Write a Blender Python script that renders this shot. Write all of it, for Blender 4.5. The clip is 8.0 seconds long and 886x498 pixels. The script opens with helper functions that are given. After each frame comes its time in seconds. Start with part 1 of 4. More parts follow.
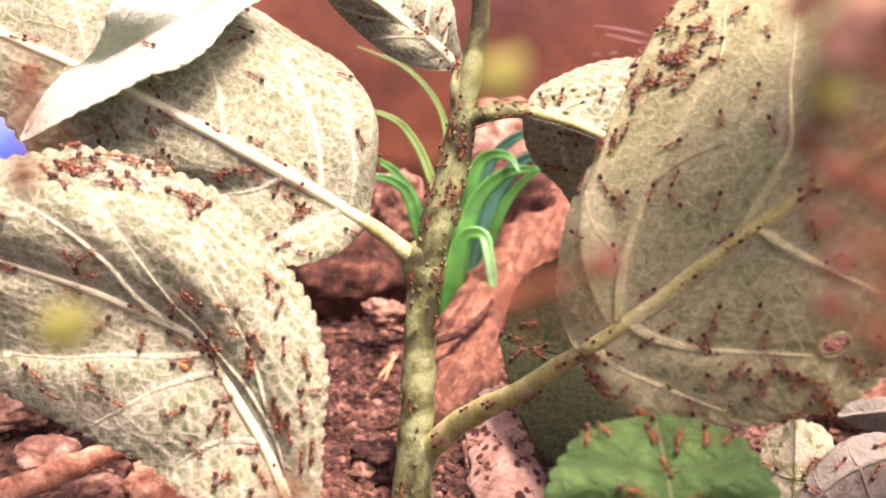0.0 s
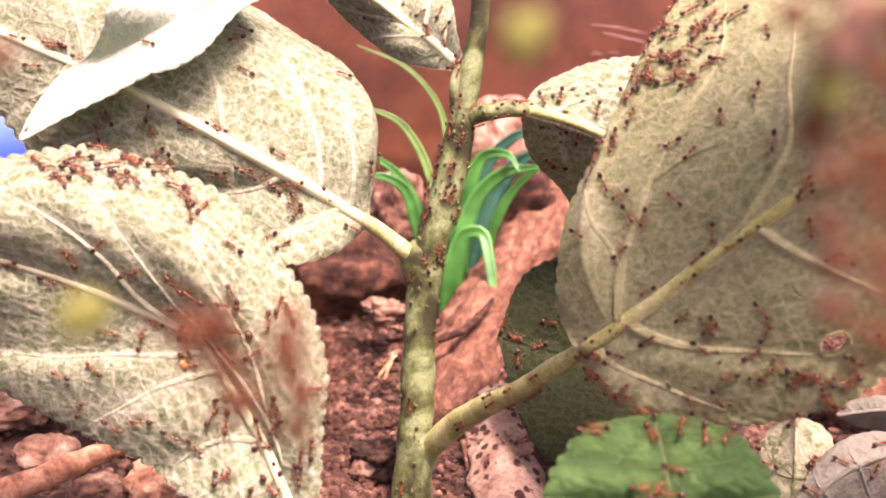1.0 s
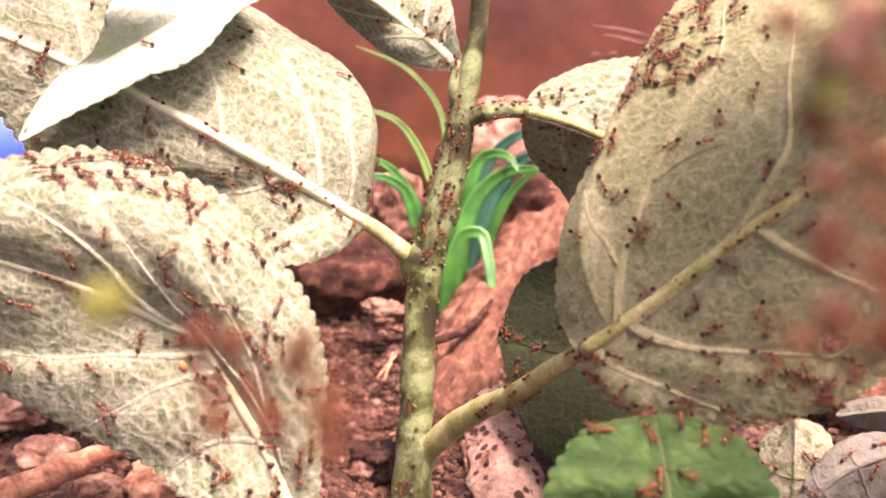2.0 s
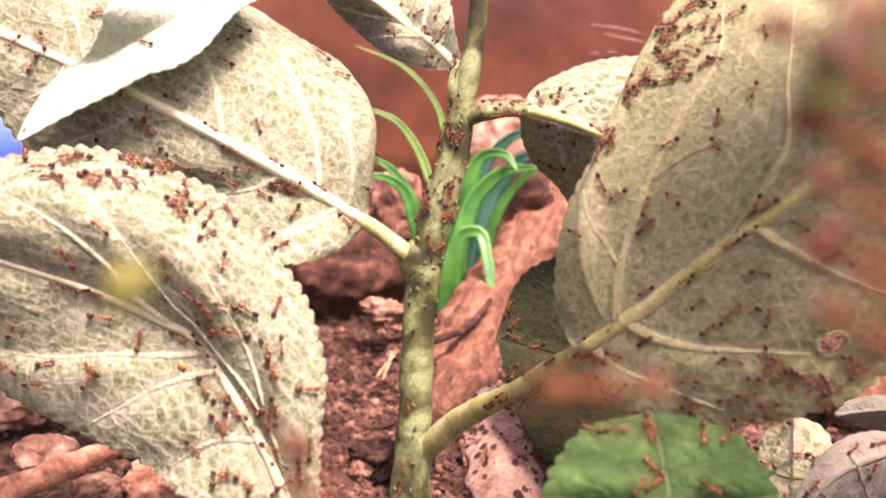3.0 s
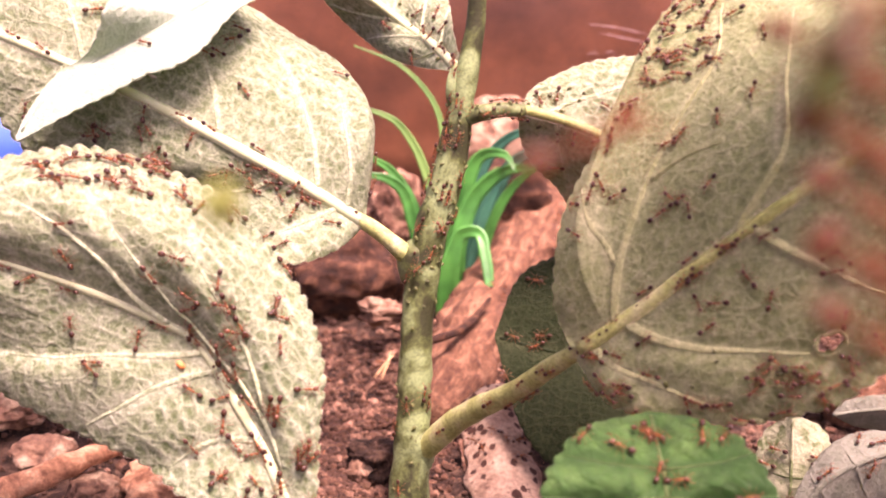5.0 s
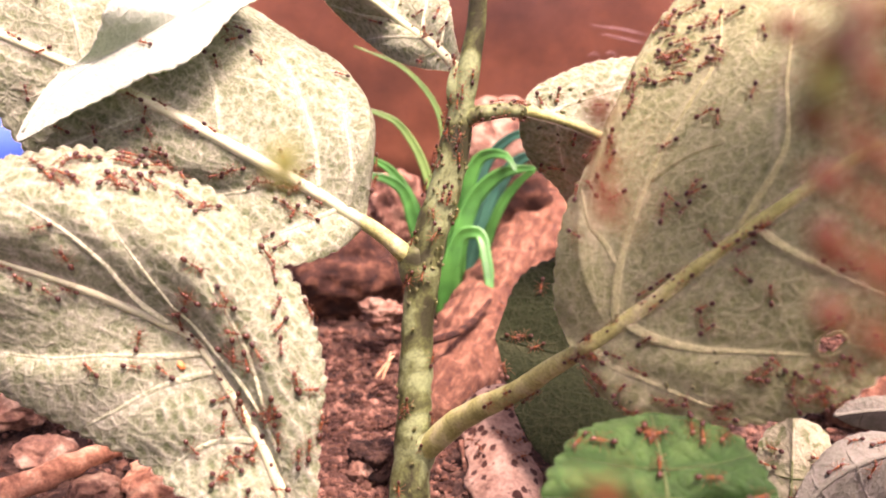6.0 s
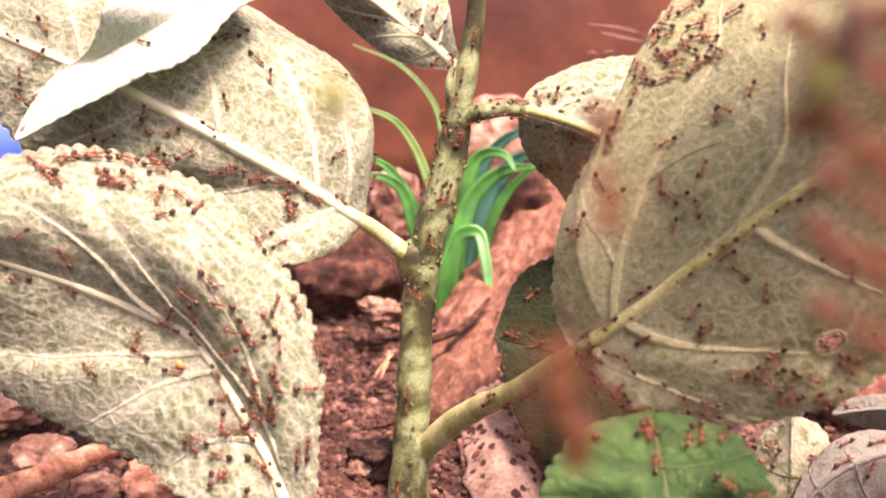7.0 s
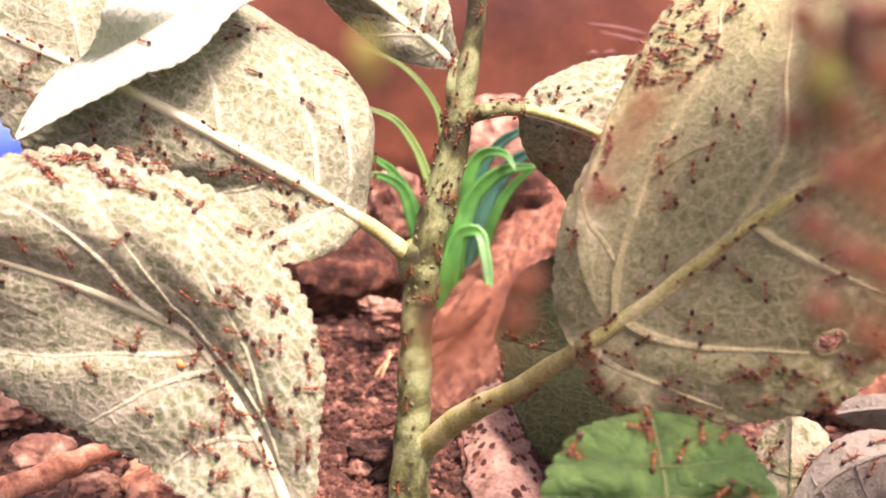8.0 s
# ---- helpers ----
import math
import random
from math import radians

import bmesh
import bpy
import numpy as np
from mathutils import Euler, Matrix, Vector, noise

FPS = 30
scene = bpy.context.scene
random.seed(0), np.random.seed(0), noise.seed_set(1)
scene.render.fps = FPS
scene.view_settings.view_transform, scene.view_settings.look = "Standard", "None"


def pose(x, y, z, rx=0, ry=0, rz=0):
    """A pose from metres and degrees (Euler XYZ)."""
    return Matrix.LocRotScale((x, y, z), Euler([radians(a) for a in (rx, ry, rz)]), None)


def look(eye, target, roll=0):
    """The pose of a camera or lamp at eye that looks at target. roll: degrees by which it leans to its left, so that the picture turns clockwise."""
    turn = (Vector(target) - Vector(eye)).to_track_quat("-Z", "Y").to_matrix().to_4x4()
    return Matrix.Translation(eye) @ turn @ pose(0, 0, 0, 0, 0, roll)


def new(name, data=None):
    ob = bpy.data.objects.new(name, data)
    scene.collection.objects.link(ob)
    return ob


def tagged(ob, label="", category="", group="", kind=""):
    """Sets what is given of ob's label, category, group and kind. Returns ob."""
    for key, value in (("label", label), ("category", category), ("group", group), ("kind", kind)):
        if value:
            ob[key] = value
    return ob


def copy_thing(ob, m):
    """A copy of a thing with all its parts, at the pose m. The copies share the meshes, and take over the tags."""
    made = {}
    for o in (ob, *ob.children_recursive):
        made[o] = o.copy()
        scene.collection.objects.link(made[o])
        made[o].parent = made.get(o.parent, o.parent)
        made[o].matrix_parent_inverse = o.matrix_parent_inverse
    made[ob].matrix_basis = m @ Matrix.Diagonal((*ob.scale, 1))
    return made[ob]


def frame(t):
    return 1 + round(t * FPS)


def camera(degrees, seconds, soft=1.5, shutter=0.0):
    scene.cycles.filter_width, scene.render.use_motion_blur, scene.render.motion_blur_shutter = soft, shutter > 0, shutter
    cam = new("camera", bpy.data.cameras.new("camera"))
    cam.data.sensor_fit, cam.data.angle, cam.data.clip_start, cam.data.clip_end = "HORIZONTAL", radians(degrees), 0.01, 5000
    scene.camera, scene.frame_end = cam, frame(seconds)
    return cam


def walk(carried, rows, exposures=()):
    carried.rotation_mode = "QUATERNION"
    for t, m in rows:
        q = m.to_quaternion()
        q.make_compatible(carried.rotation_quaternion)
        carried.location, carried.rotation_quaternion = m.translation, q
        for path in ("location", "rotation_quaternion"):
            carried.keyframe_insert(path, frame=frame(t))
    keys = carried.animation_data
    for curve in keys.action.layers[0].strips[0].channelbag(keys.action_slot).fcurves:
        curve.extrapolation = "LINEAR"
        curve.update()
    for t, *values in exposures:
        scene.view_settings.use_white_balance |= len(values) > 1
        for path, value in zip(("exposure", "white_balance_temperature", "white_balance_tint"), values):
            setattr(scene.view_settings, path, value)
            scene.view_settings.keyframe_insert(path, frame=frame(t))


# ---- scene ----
# All plan numbers below are millimetres; MM turns them into metres.
MM = 0.001
DEPTH = 0.119          # height of the lens above the soil

# ---- camera ----
cam = camera(42, 8.0, soft=1.9)
cam.data.dof.use_dof = True
cam.data.dof.focus_distance = 0.200
cam.data.dof.aperture_fstop = 28.0


def aim(pan, tilt):
    return pose(0, 0, DEPTH, 70 + tilt, 0, pan)


# the tripod trembles by a fraction of a degree
walk(cam, [(0.0, aim(0.170, 0.055)), (0.5, aim(0.170, 0.040)), (1.0, aim(0.145, 0.0)), (1.5, aim(0.130, 0.050)),
           (3.0, aim(0.055, 0.0)), (3.5, aim(0.028, -0.015)), (4.0, aim(0.060, -0.100)), (4.5, aim(-0.030, -0.055)),
           (6.0, aim(0.014, 0.028)), (6.5, aim(0.0, 0.0)), (7.0, aim(-0.055, -0.030)), (7.5, aim(-0.055, -0.060)),
           (8.0, aim(-0.030, -0.050))],
     exposures=[(0.0, 1.31, 7000, 66), (8.0, 1.31, 7000, 66)])

# ---- world and sun ----
SUN_ELEVATION, SUN_AZIMUTH = radians(71), radians(135)      # azimuth clockwise from +Y
world = bpy.data.worlds.new("sky")
scene.world = world
world.use_nodes = True
sky = world.node_tree.nodes.new("ShaderNodeTexSky")
sky.sky_type, sky.sun_disc = "NISHITA", False
sky.air_density, sky.dust_density, sky.ozone_density = 0.4, 7.0, 0.3
sky.sun_elevation, sky.sun_rotation = SUN_ELEVATION, SUN_AZIMUTH
world.node_tree.nodes["Background"].inputs[1].default_value = 0.15
world.node_tree.links.new(sky.outputs[0], world.node_tree.nodes["Background"].inputs[0])
sun = new("sun", bpy.data.lights.new("sun", "SUN"))
sun.data.energy, sun.data.angle, sun.data.color = 5.0, radians(18), (1.0, 0.90, 0.78)
sun_dir = Vector((math.sin(SUN_AZIMUTH) * math.cos(SUN_ELEVATION), math.cos(SUN_AZIMUTH) * math.cos(SUN_ELEVATION), math.sin(SUN_ELEVATION)))
sun.matrix_world = look(sun_dir, (0, 0, 0))


# ---- materials ----
def nodes_of(name):
    m = bpy.data.materials.new(name)
    m.use_nodes = True
    t = m.node_tree
    return m, t, t.nodes["Principled BSDF"]


def add(t, kind, **values):
    n = t.nodes.new(kind)
    for k, v in values.items():
        n.inputs[k].default_value = v
    return n


def ramp(t, source, stops):
    r = t.nodes.new("ShaderNodeValToRGB")
    while len(r.color_ramp.elements) < len(stops):
        r.color_ramp.elements.new(0.5)
    for e, (at, c) in zip(r.color_ramp.elements, stops):
        e.position, e.color = at, (*c, 1)
    t.links.new(source, r.inputs[0])
    return r.outputs[0]


def mix(t, kind, factor, a, b):
    n = t.nodes.new("ShaderNodeMix")
    n.data_type, n.blend_type = "RGBA", kind
    for socket, v in ((n.inputs[0], factor), (n.inputs[6], a), (n.inputs[7], b)):
        if isinstance(v, (int, float)):
            socket.default_value = v
        elif isinstance(v, tuple):
            socket.default_value = (*v, 1)
        else:
            t.links.new(v, socket)
    return n.outputs[2]


def grainy(name, stops, scale, fine, rough=0.85, bump=0.6, depth=0.4, spec=0.3, piece=0.0):
    """Earth, stone, wood: a coarse noise through a colour ramp, broken by a fine one, with relief in both."""
    m, t, b = nodes_of(name)
    co = add(t, "ShaderNodeTexCoord").outputs["Object"]
    coarse = add(t, "ShaderNodeTexNoise", Scale=scale, Detail=8.0, Roughness=0.62, Distortion=0.4)
    small = add(t, "ShaderNodeTexNoise", Scale=fine, Detail=5.0, Roughness=0.7)
    for n in (coarse, small):
        t.links.new(co, n.inputs["Vector"])
    c = ramp(t, coarse.outputs[0], stops)
    c = mix(t, "MULTIPLY", 0.75, c, ramp(t, small.outputs[0], [(0.3, (0.42, 0.40, 0.38)), (0.62, (1.25, 1.2, 1.15))]))
    if piece:
        info = t.nodes.new("ShaderNodeNewGeometry").outputs["Random Per Island"]
        c = mix(t, "MULTIPLY", piece, c, ramp(t, info, [(0.0, (0.45, 0.42, 0.4)), (1.0, (1.6, 1.5, 1.45))]))
    t.links.new(c, b.inputs["Base Color"])
    b.inputs["Roughness"].default_value = rough
    b.inputs["Specular IOR Level"].default_value = spec
    h = mix(t, "MIX", 0.45, coarse.outputs[0], small.outputs[0])
    bp = add(t, "ShaderNodeBump", Strength=bump, Distance=depth * MM)
    t.links.new(h, bp.inputs["Height"])
    t.links.new(bp.outputs[0], b.inputs["Normal"])
    return m


def run_along(m, axis, stretch):
    """Draws a material's grain out along an axis."""
    t = m.node_tree
    co = t.nodes["Texture Coordinate"].outputs["Object"]
    turn = t.nodes.new("ShaderNodeMapping")
    turn.vector_type = "TEXTURE"
    turn.inputs["Rotation"].default_value = Vector(axis).to_track_quat("X", "Z").to_euler()
    turn.inputs["Scale"].default_value = (stretch, 1, 1)
    for link in list(co.links):
        t.links.new(turn.outputs[0], link.to_socket)
    t.links.new(co, turn.inputs["Vector"])


def leafy(name, low, high, vein, cell=500.0, wool=0.6, rough=0.75, glow=0.3, bump=1.0, net_share=0.38, spec=0.25, mottle=55.0, even=(0.3, 0.68)):
    """A leaf's skin: a net of fine veins over a mottled ground, felted hairs, and light that seeps through."""
    m, t, b = nodes_of(name)
    co = add(t, "ShaderNodeTexCoord").outputs["Object"]
    big = add(t, "ShaderNodeTexNoise", Scale=mottle, Detail=4.0, Roughness=0.6)
    hair = add(t, "ShaderNodeTexNoise", Scale=1700.0, Detail=4.0, Roughness=0.75, Distortion=1.2)
    warp = add(t, "ShaderNodeTexNoise", Scale=260.0, Detail=2.0)
    felt = add(t, "ShaderNodeTexNoise", Scale=620.0, Detail=3.0, Roughness=0.6, Distortion=0.8)
    for n in (big, hair, warp, felt):
        t.links.new(co, n.inputs["Vector"])
    shift = t.nodes.new("ShaderNodeVectorMath")
    shift.operation = "MULTIPLY_ADD"
    t.links.new(warp.outputs["Color"], shift.inputs[0])
    shift.inputs[1].default_value = (0.0013, 0.0013, 0.0013)
    t.links.new(co, shift.inputs[2])
    nets = []
    for s in (cell, cell * 2.1):
        v = add(t, "ShaderNodeTexVoronoi", Scale=s)
        v.feature = "DISTANCE_TO_EDGE"
        t.links.new(shift.outputs[0], v.inputs["Vector"])
        nets.append(ramp(t, v.outputs["Distance"], [(0.0, (1, 1, 1)), (0.07, (0.75, 0.75, 0.75)), (0.2, (0.25, 0.25, 0.25)), (0.5, (0, 0, 0))]))
    net = mix(t, "LIGHTEN", 0.45, nets[0], nets[1])
    c = ramp(t, big.outputs[0], [(even[0], low), (even[1], high)])
    c = mix(t, "MIX", mix(t, "MULTIPLY", 1.0, net, (net_share, net_share, net_share)), c, vein)
    ridge = t.nodes.new("ShaderNodeAttribute")
    ridge.attribute_name = "ridge"
    raised = t.nodes.new("ShaderNodeMath")
    raised.operation = "MULTIPLY"
    raised.inputs[1].default_value = 0.9
    t.links.new(ridge.outputs["Fac"], raised.inputs[0])
    c = mix(t, "MIX", raised.outputs[0], c, vein)
    c = mix(t, "MULTIPLY", wool, c, ramp(t, felt.outputs[0], [(0.36, (0.70, 0.76, 0.62)), (0.62, (1.15, 1.13, 1.1))]))
    h = ramp(t, hair.outputs[0], [(0.36, (0.55, 0.58, 0.5)), (0.62, (1.2, 1.2, 1.17))])
    c = mix(t, "MULTIPLY", wool, c, h)
    t.links.new(c, b.inputs["Base Color"])
    b.inputs["Roughness"].default_value = rough
    b.inputs["Specular IOR Level"].default_value = spec
    b.inputs["Sheen Weight"].default_value = 0.05
    hh = mix(t, "MIX", 0.3, mix(t, "MIX", 0.6, net, felt.outputs[0]), hair.outputs[0])
    bp = add(t, "ShaderNodeBump", Strength=bump, Distance=0.6 * MM)
    t.links.new(hh, bp.inputs["Height"])
    t.links.new(bp.outputs[0], b.inputs["Normal"])
    back = t.nodes.new("ShaderNodeBsdfTranslucent")
    t.links.new(mix(t, "MULTIPLY", 1.0, c, (0.9, 1.0, 0.45)), back.inputs[0])
    both = t.nodes.new("ShaderNodeMixShader")
    both.inputs[0].default_value = glow
    t.links.new(b.outputs[0], both.inputs[1])
    t.links.new(back.outputs[0], both.inputs[2])
    t.links.new(both.outputs[0], t.nodes["Material Output"].inputs[0])
    return m


def smooth_skin(name, dark, light, scale, rough=0.4, bump=0.2, spread=0.0, spec=0.5, glow=0.0):
    m, t, b = nodes_of(name)
    co = add(t, "ShaderNodeTexCoord").outputs["Object"]
    n = add(t, "ShaderNodeTexNoise", Scale=scale, Detail=4.0, Roughness=0.6)
    t.links.new(co, n.inputs["Vector"])
    c = ramp(t, n.outputs[0], [(0.32, dark), (0.66, light)])
    if spread:
        info = t.nodes.new("ShaderNodeObjectInfo").outputs["Random"]
        c = mix(t, "MULTIPLY", spread, c, ramp(t, info, [(0.0, (0.45, 0.4, 0.4)), (1.0, (1.5, 1.4, 1.3))]))
    t.links.new(c, b.inputs["Base Color"])
    b.inputs["Roughness"].default_value = rough
    b.inputs["Specular IOR Level"].default_value = spec
    bp = add(t, "ShaderNodeBump", Strength=bump, Distance=0.2 * MM)
    t.links.new(n.outputs[0], bp.inputs["Height"])
    t.links.new(bp.outputs[0], b.inputs["Normal"])
    if glow:
        through_skin, both = t.nodes.new("ShaderNodeBsdfTranslucent"), t.nodes.new("ShaderNodeMixShader")
        both.inputs[0].default_value = glow
        t.links.new(mix(t, "MULTIPLY", 1.0, c, (2.6, 1.9, 1.3)), through_skin.inputs[0])
        t.links.new(b.outputs[0], both.inputs[1])
        t.links.new(through_skin.outputs[0], both.inputs[2])
        t.links.new(both.outputs[0], t.nodes["Material Output"].inputs[0])
    return m


PALE = leafy("pale_leaf_underside", (0.105, 0.185, 0.052), (0.235, 0.340, 0.155), (0.66, 0.74, 0.56), wool=0.85, glow=0.46, net_share=0.60, bump=1.0)
# Dark net and mottle also put groove shade and sheen into the colour.
GREEN = leafy("green_leaf_face", (0.012, 0.058, 0.008), (0.085, 0.215, 0.050), (0.016, 0.085, 0.012), cell=210.0, wool=0.4, rough=0.4, glow=0.25, mottle=100.0, bump=1.6, net_share=0.75, even=(0.40, 0.60))
# Dark green, blackened further: the shade under the next leaf is in the colour.
SHADED_GREEN = leafy("shaded_hairy_leaf_face", (0.004, 0.011, 0.003), (0.014, 0.028, 0.008), (0.05, 0.065, 0.03), wool=0.8, rough=0.8, glow=0.1, spec=0.08)
SILVER = leafy("silvery_leaf_face", (0.22, 0.33, 0.21), (0.40, 0.52, 0.39), (0.45, 0.55, 0.43), wool=0.25, glow=0.3)
VEIN_SOFT = leafy("felted_side_vein", (0.40, 0.50, 0.30), (0.54, 0.64, 0.43), (0.62, 0.71, 0.52), wool=0.8, glow=0.3, net_share=0.5)
FADED = leafy("pale_green_vein", (0.055, 0.115, 0.030), (0.10, 0.17, 0.055), (0.120, 0.190, 0.065), wool=0.3)
RIB = grainy("yellow_green_rib", [(0.34, (0.228, 0.280, 0.075)), (0.5, (0.342, 0.410, 0.138)), (0.66, (0.446, 0.500, 0.237))], 210, 1700, 0.55, 0.35, 0.2)
VEIN = smooth_skin("pale_yellow_vein", (0.40, 0.50, 0.24), (0.53, 0.62, 0.36), 300, 0.6, 0.3)
# Skin of the added unseen leaf; it filters the sun to yellow-green.
LEAF_FILTER = leafy("light_filter_leaf", (0.50, 0.60, 0.20), (0.62, 0.70, 0.30), (0.66, 0.74, 0.40), wool=0.2, glow=0.72, net_share=0.3)
# Copy of PALE for the shaded leaf; the olive of filtered light is in the colour.
OLIVE_SHADE = leafy("olive_shaded_underside", (0.184, 0.256, 0.080), (0.372, 0.455, 0.210), (0.62, 0.66, 0.42), wool=0.7, glow=0.46, net_share=0.42, bump=0.9)
CREAM_VEIN = leafy("cream_side_vein", (0.40, 0.46, 0.21), (0.50, 0.55, 0.29), (0.55, 0.60, 0.34), wool=0.6, glow=0.3)
BLOTCHY = leafy("blotchy_cream_leaf", (0.13, 0.20, 0.06), (0.44, 0.48, 0.30), (0.46, 0.50, 0.33), wool=0.5, glow=0.35, net_share=0.2, mottle=330.0, even=(0.45, 0.51))
GREY_FELT = leafy("grey_felted_leaf", (0.13, 0.155, 0.105), (0.22, 0.245, 0.18), (0.28, 0.30, 0.23), wool=0.4, glow=0.3, net_share=0.2)
HAIR = smooth_skin("white_felt_hair", (0.55, 0.60, 0.45), (0.72, 0.75, 0.62), 900, 0.8, 0.0, glow=0.4)
STEM = grainy("green_woody_stem", [(0.40, (0.030, 0.038, 0.012)), (0.47, (0.080, 0.112, 0.032)), (0.58, (0.205, 0.300, 0.125))], 125, 1900, 0.6, 0.4, 0.2)
GRASS = smooth_skin("bright_green_blade", (0.010, 0.115, 0.016), (0.040, 0.27, 0.040), 110, 0.45, 0.25)
GRASS_TIP = smooth_skin("yellow_green_blade", (0.05, 0.16, 0.03), (0.12, 0.27, 0.06), 110, 0.45, 0.1)
GRASS_BLUE = smooth_skin("blue_green_blade", (0.008, 0.075, 0.05), (0.025, 0.16, 0.09), 110, 0.4, 0.1)
SOIL = grainy("red_brown_soil", [(0.38, (0.010, 0.006, 0.003)), (0.5, (0.036, 0.021, 0.012)), (0.64, (0.13, 0.082, 0.050))], 230, 2100, 0.95, 1.0, 1.0)
CLOD = grainy("crumbly_soil", [(0.30, (0.026, 0.014, 0.007)), (0.5, (0.078, 0.044, 0.026)), (0.70, (0.280, 0.185, 0.122))], 260, 2100, 0.95, 0.8, 0.5, piece=0.95)
ROCK = grainy("dark_brown_stone", [(0.36, (0.018, 0.009, 0.004)), (0.5, (0.045, 0.019, 0.008)), (0.66, (0.130, 0.064, 0.030))], 300, 1100, 0.8, 1.0, 1.2, 0.3)
CLAY = grainy("orange_clay_stone", [(0.36, (0.070, 0.032, 0.016)), (0.5, (0.140, 0.068, 0.032)), (0.66, (0.260, 0.150, 0.080))], 480, 1500, 0.8, 1.0, 1.0, 0.35)
PINK = grainy("pinkish_stone", [(0.36, (0.098, 0.053, 0.031)), (0.5, (0.227, 0.139, 0.083)), (0.66, (0.415, 0.337, 0.219))], 200, 900, 0.85, 0.9, 0.8)
WEATHERED = grainy("weathered_stone", [(0.36, (0.04, 0.02, 0.010)), (0.5, (0.14, 0.070, 0.038)), (0.66, (0.36, 0.24, 0.15))], 240, 1100, 0.8, 1.0, 1.2, 0.35)
BARK = grainy("pale_speckled_bark", [(0.3, (0.13, 0.078, 0.046)), (0.42, (0.28, 0.20, 0.13)), (0.65, (0.42, 0.34, 0.23))], 210, 900, 0.8, 0.5, 0.5)
bt = BARK.node_tree
blot = add(bt, "ShaderNodeTexNoise", Scale=330.0, Detail=3.0)
bt.links.new(bt.nodes["Texture Coordinate"].outputs["Object"], blot.inputs["Vector"])
uneven = bt.nodes.new("ShaderNodeMath")
uneven.operation = "MULTIPLY_ADD"
uneven.inputs[1].default_value = 1.3
bt.links.new(blot.outputs[0], uneven.inputs[0])
spot = add(bt, "ShaderNodeTexVoronoi", Scale=380.0)
bt.links.new(bt.nodes["Texture Coordinate"].outputs["Object"], spot.inputs["Vector"])
bt.links.new(spot.outputs["Distance"], uneven.inputs[2])
base = bt.nodes["Principled BSDF"].inputs["Base Color"]
bt.links.new(mix(bt, "MULTIPLY", 1.0, base.links[0].from_socket, ramp(bt, uneven.outputs[0], [(0.88, (0.15, 0.085, 0.06)), (0.98, (1, 1, 1))])), base)
TWIG = grainy("pinkish_twig_bark", [(0.36, (0.211, 0.101, 0.050)), (0.52, (0.501, 0.272, 0.142)), (0.66, (0.724, 0.518, 0.296))], 220, 1300, 0.8, 0.7, 0.5)
STRAW = smooth_skin("dry_straw", (0.40, 0.23, 0.09), (0.62, 0.42, 0.20), 400, 0.7)
WALL = grainy("terracotta_tub", [(0.3, (0.061, 0.033, 0.023)), (0.5, (0.140, 0.057, 0.027)), (0.7, (0.218, 0.100, 0.049))], 7, 60, 0.35, 0.1, 1.0, 0.6)
BLUE = smooth_skin("blue_plastic", (0.04, 0.13, 0.5), (0.08, 0.22, 0.65), 40, 0.35)
ANT = smooth_skin("red_brown_ant_shell", (0.13, 0.054, 0.016), (0.28, 0.12, 0.037), 900, 0.3, 0.1, spread=0.7, glow=0.35)
ANT_DARK = smooth_skin("dark_ant_gaster", (0.03, 0.011, 0.004), (0.085, 0.034, 0.012), 900, 0.35, 0.1, spread=0.5, spec=0.35)
ANT_HEAD = smooth_skin("dark_red_ant_head", (0.08, 0.030, 0.010), (0.18, 0.070, 0.024), 900, 0.28, 0.1, spread=0.5)
ANT_LEG = smooth_skin("amber_ant_leg", (0.12, 0.055, 0.020), (0.24, 0.11, 0.040), 900, 0.35, 0.1, glow=0.4)
# Same ants as ANT; light passing through them is in the lighter orange.
LIT_SHELL = smooth_skin("backlit_orange_shell", (0.18, 0.085, 0.030), (0.32, 0.16, 0.065), 900, 0.35, 0.1, glow=0.45)
LIT_TAIL = smooth_skin("backlit_brown_gaster", (0.11, 0.042, 0.013), (0.22, 0.090, 0.030), 900, 0.3, 0.1, glow=0.3)
APHID = smooth_skin("yellow_green_aphid", (0.045, 0.065, 0.012), (0.12, 0.145, 0.036), 900, 0.45, 0.1, spread=0.6)
CRUMB = leafy("yellow_green_crumb", (0.20, 0.26, 0.03), (0.36, 0.42, 0.09), (0.4, 0.44, 0.15), glow=0.3)
LARVA = smooth_skin("cream_larva", (0.62, 0.58, 0.42), (0.8, 0.77, 0.62), 500, 0.4)
ORANGE = smooth_skin("orange_grain", (0.6, 0.16, 0.03), (0.75, 0.27, 0.06), 500, 0.5)

gm, gt, gb = nodes_of("clear_glass")
clear = gt.nodes.new("ShaderNodeBsdfTransparent")
shine = gt.nodes.new("ShaderNodeBsdfGlossy")
shine.inputs["Roughness"].default_value = 0.02
fres = add(gt, "ShaderNodeFresnel", IOR=1.2)
gmix = gt.nodes.new("ShaderNodeMixShader")
gt.links.new(fres.outputs[0], gmix.inputs[0])
gt.links.new(clear.outputs[0], gmix.inputs[1])
gt.links.new(shine.outputs[0], gmix.inputs[2])
gt.links.new(gmix.outputs[0], gt.nodes["Material Output"].inputs[0])
GLASS = gm


# ---- builders ----
def mesh_of(name, bm, *materials, smooth=True):
    me = bpy.data.meshes.new(name)
    bm.to_mesh(me)
    bm.free()
    for m in materials:
        me.materials.append(m)
    if smooth:
        me.polygons.foreach_set("use_smooth", [True] * len(me.polygons))
    return me


